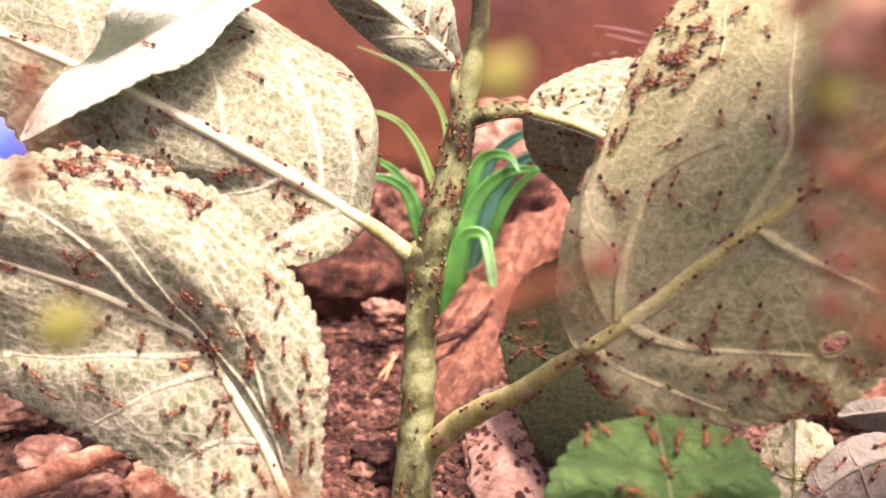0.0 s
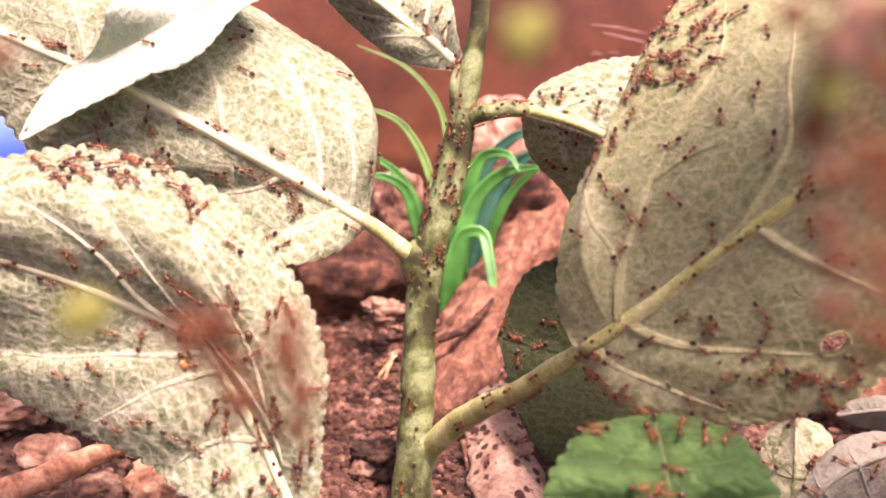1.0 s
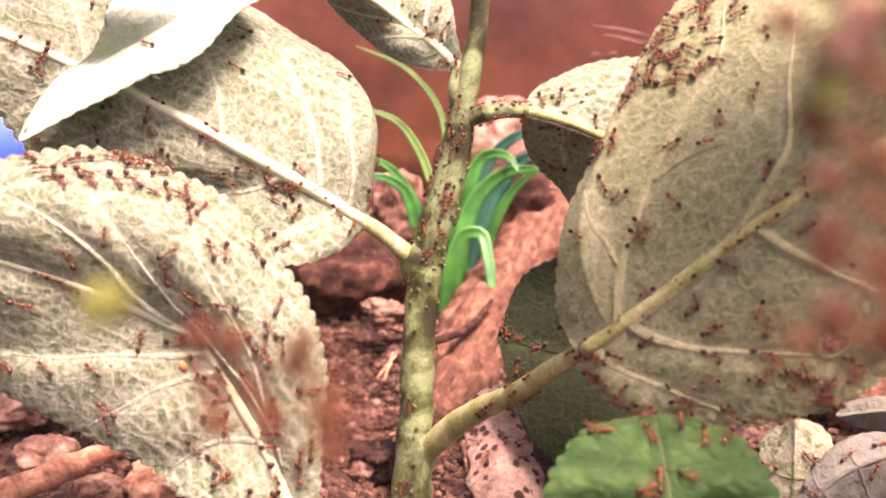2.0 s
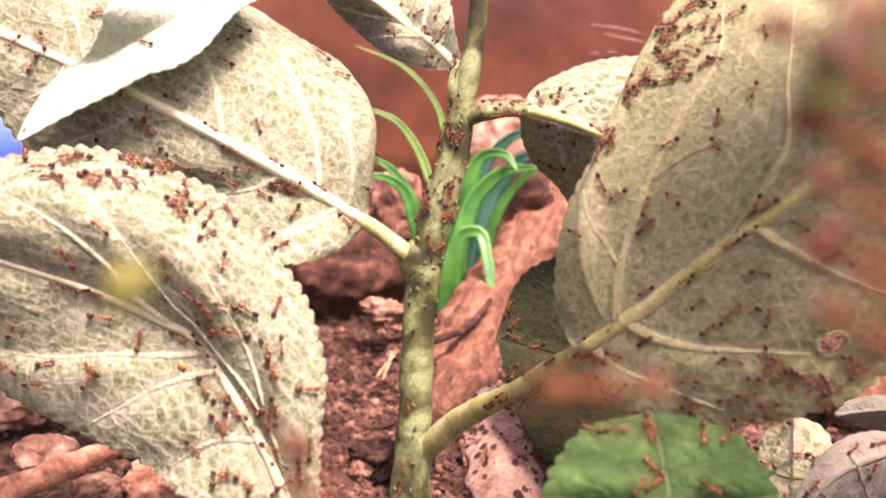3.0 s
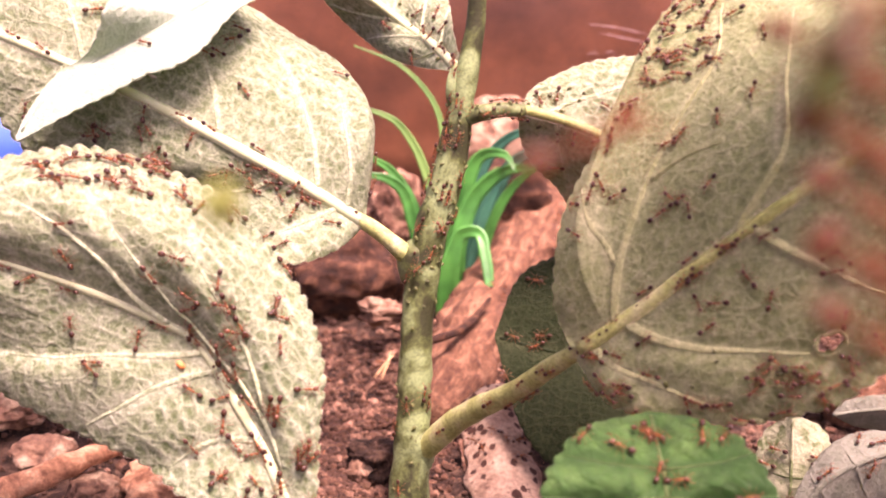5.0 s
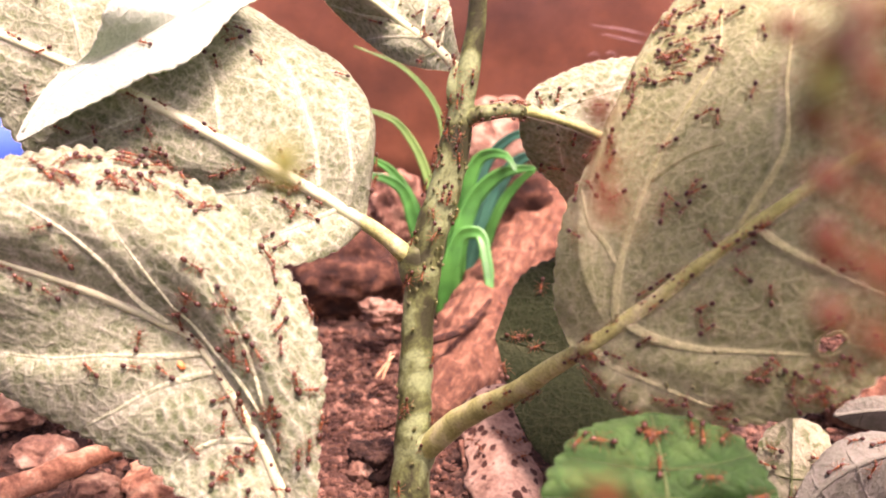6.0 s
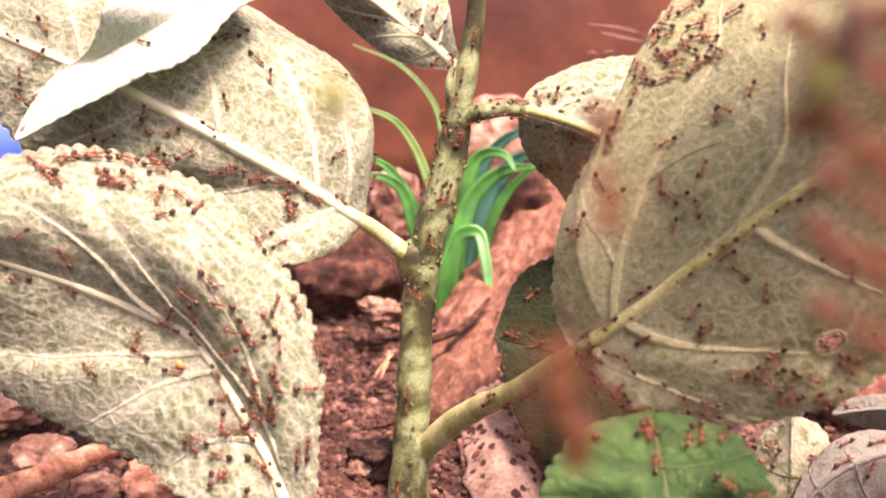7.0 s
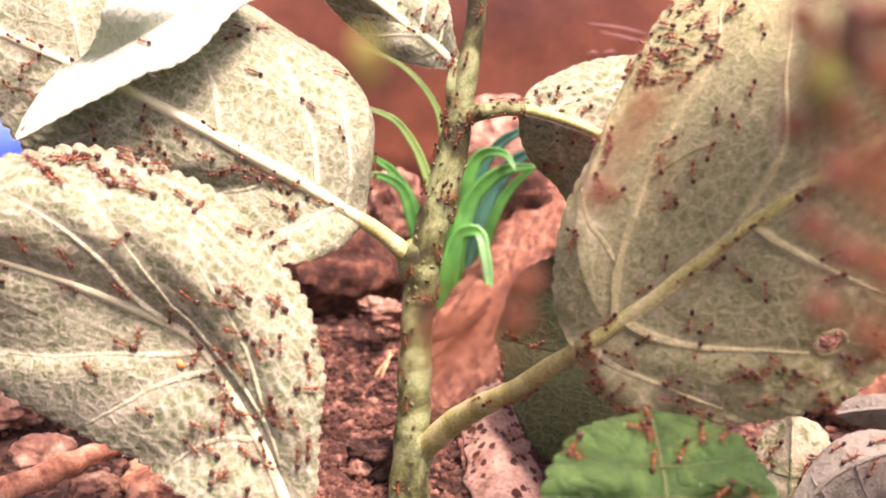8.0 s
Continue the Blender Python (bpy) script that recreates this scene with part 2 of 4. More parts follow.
def part(name, bm, material, parent=None, label="", smooth=True):
    mats = material if isinstance(material, tuple) else (material,)
    ob = new(name, mesh_of(name, bm, *mats, smooth=smooth))
    ob.parent = parent
    return tagged(ob, label)


def v3(p):
    return np.array(p, dtype=float)


def spline(knots, values):
    """A smooth curve through values at knots; returns a function of the parameter."""
    k, p = np.array(knots, dtype=float), np.array(values, dtype=float)
    d = np.gradient(p, k, axis=0) if len(k) > 2 else np.repeat((p[1:] - p[:1]) / (k[1] - k[0]), 2, axis=0)

    def at(x):
        i = int(min(max(np.searchsorted(k, x) - 1, 0), len(k) - 2))
        h = k[i + 1] - k[i]
        u = min(max((x - k[i]) / h, 0.0), 1.0)
        return ((2 * u**3 - 3 * u**2 + 1) * p[i] + (u**3 - 2 * u**2 + u) * h * d[i]
                + (-2 * u**3 + 3 * u**2) * p[i + 1] + (u**3 - u**2) * h * d[i + 1])
    return at


def along(points):
    """A smooth curve through the points, its parameter running from 0 to 1 by length."""
    p = np.array(points, dtype=float)
    k = np.concatenate([[0], np.cumsum(np.linalg.norm(np.diff(p, axis=0), axis=1))])
    return spline(k / k[-1], p)


def unit(v):
    return v / max(np.linalg.norm(v), 1e-9)


def tube_into(bm, points, radii, sides=8, rough=0.0, flat=1.0):
    """A round, tapering rod through the points (mm), closed at both ends."""
    p = [v3(q) for q in points]
    rings = []
    side = None
    for i, q in enumerate(p):
        tan = unit(p[min(i + 1, len(p) - 1)] - p[max(i - 1, 0)])
        if side is None:
            side = unit(np.cross(tan, (0.3, -1.0, 0.2)))
        side = unit(side - tan * np.dot(side, tan))
        up = np.cross(tan, side)
        ring = []
        for j in range(sides):
            a = 2 * math.pi * j / sides
            r = radii[i]
            if rough:
                r *= 1 + rough * noise.noise(Vector((q + side * math.cos(a) * r + up * math.sin(a) * r) * 0.28))
            ring.append(bm.verts.new((q + side * math.cos(a) * r + up * math.sin(a) * r * flat) * MM))
        rings.append(ring)
    for a, b in zip(rings, rings[1:]):
        for j in range(sides):
            bm.faces.new((a[j], a[(j + 1) % sides], b[(j + 1) % sides], b[j]))
    bm.faces.new(rings[0][::-1])
    bm.faces.new(rings[-1])


def tube(points, radii, sides=8, rough=0.0, steps=0, flat=1.0):
    bm = bmesh.new()
    if steps:
        c, r = along(points), spline(np.linspace(0, 1, len(radii)), np.array(radii)[:, None])
        xs = np.linspace(0, 1, steps)
        points, radii = [c(x) for x in xs], [float(r(x)[0]) for x in xs]
    tube_into(bm, points, radii, sides, rough, flat)
    return bm


class Rod:
    """The surface of a stem: (u along it, angle about it) gives a place, its normal and its run."""

    def __init__(self, points, radii):
        self.c, self.r = along(points), spline(np.linspace(0, 1, len(radii)), np.array(radii)[:, None])
        self.size = sum(np.linalg.norm(v3(b) - v3(a)) for a, b in zip(points, points[1:]))

    def at(self, u, angle):
        p = self.c(u)
        tan = unit(self.c(min(u + 0.01, 1)) - self.c(max(u - 0.01, 0)))
        front = unit(v3((0, -1, 0.35)) - tan * np.dot((0, -1, 0.35), tan))
        side = np.cross(tan, front)
        n = front * math.cos(angle) + side * math.sin(angle)
        return p + n * float(self.r(u)[0]), n, tan


def rising(v):
    """A side vein's course from the midrib outwards: shares of the way to the margin, and places on the midrib's scale."""
    if not isinstance(v, list):
        return [0.0, 0.95], [v, v]
    first = min(range(len(v)), key=lambda i: v[i][1])
    kept = [v[first]]
    for k in v[first + 1:]:
        if k[1] > kept[-1][1] + 0.02:
            kept.append(k)
    return [k[1] for k in kept], [k[0] for k in kept]


class Leaf:
    """A leaf blade between its midrib and its two margins. Margins are given as (place on the midrib, end of the vein)."""

    def __init__(self, mid, upper, lower, bow=(0.2, 0.2), bulge=(2.0, 2.0), quilt=0.35, veins=((), ()), teeth=2.6, tooth=0.7, wave=0.5, rungs=0.0, hole=None):
        self.c = along(mid)
        self.size = sum(np.linalg.norm(v3(b) - v3(a)) for a, b in zip(mid, mid[1:]))
        self.edges = [spline([e[0] for e in side], [e[1] for e in side]) for side in (upper, lower)]
        self.bow, self.bulge, self.quilt, self.veins, self.tooth, self.wave = bow, bulge, quilt, veins, tooth, wave
        self.ts = np.linspace(0, 1, 200)
        runs = [[c(t) for t in self.ts] for c in (*self.edges, self.c)]
        self.lengths = [np.concatenate([[0], np.cumsum(np.linalg.norm(np.diff(p, axis=0), axis=1))]) for p in runs]
        self.pitch, self.rungs, self.hole, self.ridge = teeth, rungs, hole, 0.0
        self.courses = [[rising(v) for v in side] for side in veins]
        self.turned = [-1.0 if np.cross(self.c(0.55) - self.c(0.45), e(0.5) - self.c(0.5))[1] > 0 else 1.0 for e in self.edges]

    def pucker(self, k, t, s, span):
        """Lift between the side veins, over them, and over the fine rungs that join them; keeps how much of a ridge there is."""
        at = [(float(np.interp(s, x, y)), x) for x, y in self.courses[k]]
        ts = sorted([0.0, *[v for v, x in at if x[-1] - x[0] > 0.1], 1.0])
        lift, rung = 0.0, 0.0
        for i, (a, b) in enumerate(zip(ts, ts[1:])):
            if a <= t <= b:
                across = math.sin(math.pi * (t - a) / max(b - a, 1e-6))
                lift = self.quilt * across * min(1, 3 * s) * 4 * s * (1.15 - s)
                if self.rungs:
                    q = s * span / 2.5 + 0.37 * i + 0.9 * noise.noise(Vector((t * 14, s * span * 0.12, k * 7.0 + i)))
                    rung = math.exp(-((q % 1 - 0.5) / 0.17) ** 2) * min(1.0, 12 * s) * min(1.0, 9 * (1 - s))
                    rung *= 0.55 + 0.75 * noise.noise(Vector((t * 30, s * span * 0.5, 3.0 + k)))
                break
        near = max([math.exp(-((t - v) * self.size / 1.0) ** 2) * min(1.0, 6 * max(0.0, x[-1] + 0.05 - s)) for v, x in at if s >= x[0] - 0.02], default=0.0)
        near = max(near, math.exp(-(s * span / 1.7) ** 2))
        rung *= 1 - near
        self.ridge = max(0.8 * near, max(0.0, rung) * self.rungs)
        return lift + 0.22 * near + 0.2 * self.rungs * rung

    def place(self, t, s):
        """s from -1 (lower margin) over 0 (midrib) to 1 (upper margin)."""
        k, a = (0, s) if s >= 0 else (1, -s)
        m, e = self.c(t), self.edges[k](t)
        run = unit(self.c(min(t + 0.02, 1)) - self.c(max(t - 0.02, 0)))
        reach = e - m
        span = np.linalg.norm(reach)
        n = unit(np.cross(run, reach)) * self.turned[k]
        out = unit(reach)
        tooth = self.tooth * (abs(math.sin(math.pi * np.interp(t, self.ts, self.lengths[k]) / self.pitch)) - 0.6) * max(0, a - 0.88) * 8 * min(1, span / 8)
        p = m + reach * a - run * (self.bow[k] * a * (1 - a) * span) + out * tooth
        lift = self.bulge[k] * 4 * a * (1 - a) * min(1, span / 26) ** 2.1 + self.pucker(k, t, a, span) * min(1, span / 12)
        lift += self.wave * noise.noise(Vector(p * 0.09)) * a + 0.5 * self.wave * noise.noise(Vector(p * 0.3)) * a * a
        return p + n * lift

    def at(self, t, s):
        p = self.place(t, s)
        dt = self.place(min(t + 0.01, 1), s) - self.place(max(t - 0.01, 0), s)
        ds = self.place(t, min(s + 0.03, 1)) - self.place(t, max(s - 0.03, -1))
        n = unit(np.cross(dt, ds))
        if n[1] > 0:
            n = -n
        return p + n * 0.15, n, unit(dt)

    def blade(self):
        nt, ns = (250, 46) if self.rungs else (190, 18)
        bm = bmesh.new()
        total = sum(self.lengths)
        ts = np.interp(np.linspace(0, total[-1], nt), total, self.ts)
        ss = np.concatenate([-np.linspace(1, 0, ns) ** 0.9, np.linspace(0, 1, ns)[1:] ** 0.9])
        mark = bm.verts.layers.float.new("ridge")
        grid, ridges = [], []
        for t in ts:
            for s in ss:
                grid.append(self.place(t, s))
                ridges.append(self.ridge)
        grid = np.array(grid).reshape(nt, len(ss), 3)
        dt, ds = np.gradient(grid, axis=0), np.gradient(grid, axis=1)
        n = np.cross(dt, ds)
        n /= np.maximum(np.linalg.norm(n, axis=2, keepdims=True), 1e-9)
        if n[:, :, 1].mean() > 0:
            n = -n
        front = [[bm.verts.new(p * MM) for p in row] for row in grid + n * 0.12]
        rear = [[bm.verts.new(p * MM) for p in row] for row in grid - n * 0.12]
        for i, row in enumerate(front):
            for j, v in enumerate(row):
                v[mark] = ridges[i * len(ss) + j]
        for i in range(nt - 1):
            for j in range(len(ss) - 1):
                if self.hole and math.hypot((ts[i] - self.hole[0]) / self.hole[2], (ss[j] - self.hole[1]) / self.hole[3]) < 1:
                    continue
                bm.faces.new((front[i][j], front[i + 1][j], front[i + 1][j + 1], front[i][j + 1]))
                f = bm.faces.new((rear[i][j], rear[i][j + 1], rear[i + 1][j + 1], rear[i + 1][j]))
                f.material_index = 1
            for j in (0, len(ss) - 1):
                bm.faces.new((front[i][j], rear[i][j], rear[i + 1][j], front[i + 1][j]))
        for i in (0, nt - 1):
            for j in range(len(ss) - 1):
                bm.faces.new((front[i][j], front[i][j + 1], rear[i][j + 1], rear[i][j]))
        bmesh.ops.recalc_face_normals(bm, faces=bm.faces)
        return bm

    def vein(self, k, t, thick, reach=0.95):
        sign = 1 if k == 0 else -1
        line = t if isinstance(t, list) else [(t, 0.0), (t, 0.5 * reach), (t, reach)]
        if line[0][1] < 0.05:
            line = [(line[0][0], 0.0), *line[1:]]
        course, n_pts = along(line), 18
        pts, rad = [], []
        for u in np.linspace(0.0, 1.0, n_pts):
            tt, a = course(u)
            p, n, _ = self.at(float(tt), sign * float(min(max(a, 0.0), 1.0)))
            r = thick * (1.0 - 0.82 * u) * min(1.0, 0.45 + 5.0 * u) * (0.6 if line[0][1] > 0.1 else 1.0)
            pts.append(p + n * (0.05 - 0.10 * r + 0.3 * math.exp(-12 * u)))
            rad.append(1.35 * r)
        bm = bmesh.new()
        tube_into(bm, pts, rad, 12, flat=0.36)
        return bm


def felt_of(leaf, count, seed):
    """Fine white hairs that stand out from a leaf's margins and its midrib."""
    rnd, bm = random.Random(seed), bmesh.new()
    for i in range(count):
        t, side = rnd.random(), (1.0, -1.0, 0.0)[i % 3]
        p, n, run = leaf.at(t, side * 0.995)
        out = unit(p - leaf.c(t)) if side else unit(np.cross(n, run)) * rnd.choice((-1, 1))
        lean = unit(out + n * rnd.uniform(-0.7, 0.9) + run * rnd.uniform(-0.8, 0.8))
        wide = unit(np.cross(lean, n)) * 0.02
        root, tip = p if side else p + out * 0.9 + n * 0.4, rnd.uniform(0.15, 0.42)
        bm.faces.new([bm.verts.new(v * MM) for v in (root - wide, root + wide, root + lean * tip)])
    return bm


def grow(plant, leaf, faces, rib, vein_thick=0.6, vein_material=None, label="", rib_end=0.97, rib_material=None):
    """Adds a leaf to its plant: the blade, the midrib and the side veins."""
    blade = part("leaf", leaf.blade(), faces, plant, label)
    pts, rad = [], []
    for t in np.linspace(0, rib_end, 26):
        p, n, _ = leaf.at(t, 0.0)
        pts.append(p + n * (-0.25 * rib[0]))
        rad.append(rib[0] + (rib[1] - rib[0]) * t)
    bm = bmesh.new()
    tube_into(bm, pts, rad, 10, 0.12)
    part("midrib", bm, rib_material or vein_material or VEIN, blade)
    if leaf.rungs > 0:
        part("felt", felt_of(leaf, 2400, 7), HAIR, blade, "fine white felt along the margin", smooth=False)
    for k in (0, 1):
        for t in leaf.veins[k]:
            part("side_vein", leaf.vein(k, t, vein_thick), vein_material or VEIN_SOFT, blade)
    return blade


def lump(bm, centre, radii, seed, rough, detail=4, turn=(0, 0, 0), freq=1.0):
    """A stone: a ball pulled to its radii (mm) and broken by noise at three scales."""
    made = bmesh.ops.create_icosphere(bm, subdivisions=detail, radius=1.0)["verts"]
    rot = Euler([radians(a) for a in turn]).to_matrix()
    for v in made:
        d = v.co.copy()
        o = Vector((seed * 7.3, seed * 3.1, seed * 1.7))
        r = 1 + rough * (noise.noise(d * 1.1 * freq + o) + 0.5 * noise.noise(d * 2.7 * freq + o) + 0.22 * noise.noise(d * 7 * freq + o) + 0.1 * noise.noise(d * 17 * freq + o))
        v.co = (rot @ Vector((d.x * radii[0] * r, d.y * radii[1] * r, d.z * radii[2] * r)) + Vector(centre)) * MM
    return bm


def stone(name, centre, radii, seed, rough, material, label, turn=(0, 0, 0), detail=5, category="stone"):
    ob = part(name, lump(bmesh.new(), centre, radii, seed, rough, detail, turn), material)
    return tagged(ob, label, category)


# ---- the ground ----
def soil_height(x, y):
    near = math.exp(-((x / 170) ** 2 + ((y - 250) / 190) ** 2))
    p = Vector((x * 0.02, y * 0.02, 0.0))
    return near * (5.0 * noise.noise(p) + 2.6 * noise.noise(p * 3.1) + 1.3 * noise.noise(p * 8.3) + 0.6 * noise.noise(p * 19)) - 1.0


def ground():
    bm = bmesh.new()
    n = 190
    us = np.linspace(-1, 1, n)
    warp = [math.copysign(150 * abs(u) + 30000 * abs(u) ** 9, u) for u in us]
    rows = [[bm.verts.new((x * MM, (y + 250) * MM, soil_height(x, y + 250) * MM)) for x in warp] for y in warp]
    for a, b in zip(rows, rows[1:]):
        for i in range(n - 1):
            bm.faces.new((a[i], a[i + 1], b[i + 1], b[i]))
    ob = part("ground", bm, SOIL)
    tagged(ob, "bare reddish-brown crumbly soil", "ground", kind="structure")


ground()


def tub_wall():
    """The far side of a terracotta-coloured tub, gently curved, with a rolled rim."""
    bm = bmesh.new()
    prof = [(-3, 0), (20, 1), (50, 3), (70, 4), (82, 6), (86, 10), (84, 14), (78, 13), (60, 11), (20, 7), (-3, 6)]
    rings = []
    for a in np.linspace(-75, 75, 60):
        r = 760
        row = []
        for z, d in prof:
            rr = r + d
            row.append(bm.verts.new((rr * math.sin(radians(a)) * MM, (365 - 760 + rr * math.cos(radians(a))) * MM, z * MM)))
        rings.append(row)
    for a, b in zip(rings, rings[1:]):
        for j in range(len(prof)):
            k = (j + 1) % len(prof)
            bm.faces.new((a[j], b[j], b[k], a[k]))
    bm.faces.new(rings[0])
    bm.faces.new(rings[-1][::-1])
    bmesh.ops.recalc_face_normals(bm, faces=bm.faces)
    tagged(part("tub_wall", bm, WALL), "reddish-brown terracotta tub wall with a dull shine", "wall", kind="structure")


tub_wall()


# ---- the plant ----
plant = tagged(new("plant"), "leafy plant with pale felted leaf undersides crawling with ants", "plant")
# Carried on above the view to hold the added shade leaf.
STEM_TOP = (9, 186, 140)
STEM_LINE = [STEM_TOP, (7.2, 211.4, 115.1), (6.6, 207.8, 99.3), (5.8, 205.4, 86.9), (3.6, 202.9, 74.2), (1.2, 200.4, 61.4), (-2.3, 197.1, 49.5), (-4.1, 194.6, 39.5), (-5.0, 190.9, 26.5), (-5.6, 187.2, 13.4), (-6.3, 182.7, -1.8)]
STEM_R = [1.05, 1.05, 1.1, 1.35, 1.65, 2.3, 3.0, 3.0, 3.0, 3.5, 3.8]
stem_rod = Rod(STEM_LINE, STEM_R)
part("stem", tube(STEM_LINE, STEM_R, 20, 0.16, 90), STEM, plant)

# side veins as (place on the midrib's scale, share of the way to the margin)
VEINS_A = ([[(0.127, 0.0), (0.154, 0.2), (0.181, 0.39), (0.208, 0.57)],
            [(0.363, 0.0), (0.39, 0.2), (0.417, 0.33), (0.429, 0.49)],
            [(0.668, 0.0), (0.68, 0.2), (0.695, 0.39)],
            [(0.05, 0.0), (0.077, 0.18), (0.104, 0.37), (0.112, 0.57)]],
           [[(0.212, 0.0), (0.181, 0.35), (0.181, 0.59), (0.181, 0.88)],
            [(0.069, 0.0), (0.089, 0.37), (0.104, 0.69)],
            [(0.517, 0.0), (0.517, 0.39), (0.541, 0.84)],
            [(0.707, 0.0), (0.695, 0.37), (0.71, 0.63)]])
leaf_a = Leaf(
    [(-14.0, 195.1, 52.8), (-22.3, 194.1, 58.7), (-31.7, 193.1, 64.7), (-42.8, 192.3, 71.5), (-53.6, 191.4, 77.7), (-64.3, 191.2, 83.0), (-72.9, 190.6, 87.1), (-84.1, 190.2, 92.0)],
    [(0.0, (-13.7, 196.0, 55.1)), (0.027, (-13.0, 201.3, 61.1)), (0.054, (-13.8, 208.8, 69.8)), (0.088, (-19.5, 215.7, 77.0)), (0.135, (-30.1, 220.8, 82.5)), (0.326, (-48.9, 224.8, 93.5)),
     (0.561, (-67.9, 219.1, 101.2)), (0.763, (-81.5, 207.8, 99.3)), (1.0, (-84.6, 190.3, 92.2))],
    [(0.0, (-15.3, 194.6, 51.3)), (0.023, (-18.3, 190.0, 49.9)), (0.061, (-26.3, 185.0, 48.7)), (0.101, (-34.5, 187.0, 50.2)), (0.168, (-47.8, 192.0, 57.1)), (0.326, (-58.7, 191.0, 63.6)),
     (0.521, (-68.5, 190.0, 66.1)), (0.713, (-74.2, 189.0, 73.3)), (1.0, (-84.6, 190.2, 91.8))],
    bow=(0.12, 0.05), bulge=(7.0, 1.0), veins=VEINS_A, quilt=0.75, rungs=0.8)
CROWD_A = (0.114, 0.26)
part("petiole", tube([(-4.8, 197.3, 44.0), (-7.9, 195.5, 47.9), (-10.5, 195.3, 50.4), (-17.5, 195.0, 55.3)], [2.0, 1.6, 1.35, 1.15], 12, 0.1, 20), RIB, plant)
grow(plant, leaf_a, (PALE, GREEN), (1.25, 0.7), 0.42)

# side veins as (place on the midrib's scale, share of the way to the margin)
VEINS_B = ([[(0.073, 0.18), (0.174, 0.16), (0.266, 0.12), (0.355, 0.08), (0.429, 0.1), (0.475, 0.2), (0.51, 0.33), (0.537, 0.47), (0.544, 0.69)],
            [(0.44, 0.0), (0.514, 0.06), (0.575, 0.2), (0.641, 0.41), (0.68, 0.61)],
            [(0.181, 0.2), (0.278, 0.31), (0.344, 0.37), (0.394, 0.47), (0.398, 0.71)]],
           [[(0.363, 0.02), (0.363, 0.16), (0.378, 0.35), (0.382, 0.59), (0.413, 0.76)],
            [(0.32, 0.02), (0.309, 0.2), (0.286, 0.53), (0.27, 0.9)],
            [(0.154, 0.0), (0.185, 0.27), (0.174, 0.86)]])
leaf_b = Leaf(
    [(-23.1, 150.0, 22.4), (-26.8, 153.5, 30.5), (-29.5, 155.5, 34.7), (-33.0, 158.0, 39.6), (-37.4, 160.5, 45.6), (-45.8, 161.2, 50.1), (-56.2, 160.8, 55.0), (-66.0, 161.0, 58.4), (-79.5, 162.2, 61.8)],
    [(0.0, (-18.9, 148.5, 23.3)), (0.067, (-18.5, 154.0, 34.1)), (0.147, (-18.1, 159.0, 42.0)), (0.198, (-20.2, 163.5, 48.5)), (0.272, (-24.6, 168.1, 54.6)), (0.353, (-33.7, 170.9, 65.1)), (0.424, (-43.3, 172.5, 69.6)),
     (0.513, (-55.3, 172.6, 72.8)), (0.611, (-65.8, 170.2, 72.0)), (0.742, (-76.2, 167.3, 70.0)), (0.883, (-80.4, 164.6, 65.5)), (1.0, (-79.9, 162.3, 62.0))],
    [(0.0, (-26.7, 149.0, 21.0)), (0.11, (-37.8, 150.0, 23.8)), (0.198, (-46.8, 155.6, 27.8)), (0.264, (-56.3, 158.0, 31.2)), (0.317, (-70.4, 161.0, 37.9)), (0.451, (-82.7, 163.4, 44.7)), (0.742, (-83.4, 163.5, 56.9)), (1.0, (-79.9, 162.1, 61.5))],
    bow=(0.15, 0.08), bulge=(8.0, 2.0), veins=VEINS_B, quilt=0.8, tooth=0.9, rungs=1.0)
CROWD_B = (0.405, 0.598)
grow(plant, leaf_b, (PALE, GREEN), (1.2, 0.5), 0.45)

leaf_c = Leaf(
    [(-33.0, 206.1, 94.6), (-42.3, 201.2, 89.9), (-51.0, 195.4, 85.8), (-57.4, 190.1, 82.9), (-63.5, 184.2, 78.4), (-67.7, 177.9, 72.7)],
    [(0.0, (-39.2, 214.0, 96.7)), (0.156, (-51.0, 211.0, 94.0)), (0.33, (-54.3, 190.0, 92.9)), (0.482, (-55.7, 188.0, 88.7)), (0.589, (-57.9, 188.6, 84.7)), (0.709, (-62.6, 187.5, 81.6)), (0.868, (-66.0, 181.6, 77.1)), (1.0, (-67.8, 178.0, 73.0))],
    [(0.0, (-30.9, 204.1, 92.0)), (0.156, (-34.8, 195.9, 90.0)), (0.33, (-41.3, 189.2, 83.3)), (0.526, (-49.2, 186.1, 80.6)), (0.684, (-55.0, 183.0, 78.1)), (0.807, (-61.2, 179.9, 75.3)), (1.0, (-67.6, 177.8, 72.4))],
    bow=(0.1, 0.1), bulge=(-1.0, 1.5), quilt=0.4, tooth=0.4)
part("petiole", tube([(-33.2, 205.9, 94.2), (-31.2, 208.1, 97.3), (-21.9, 208.1, 105.9), (6.5, 211.4, 115.1)], [0.8, 0.9, 1.0, 1.2], 8, 0.1, 16), RIB, plant)
grow(plant, leaf_c, (SILVER, PALE), (0.7, 0.3), 0.2, SILVER)

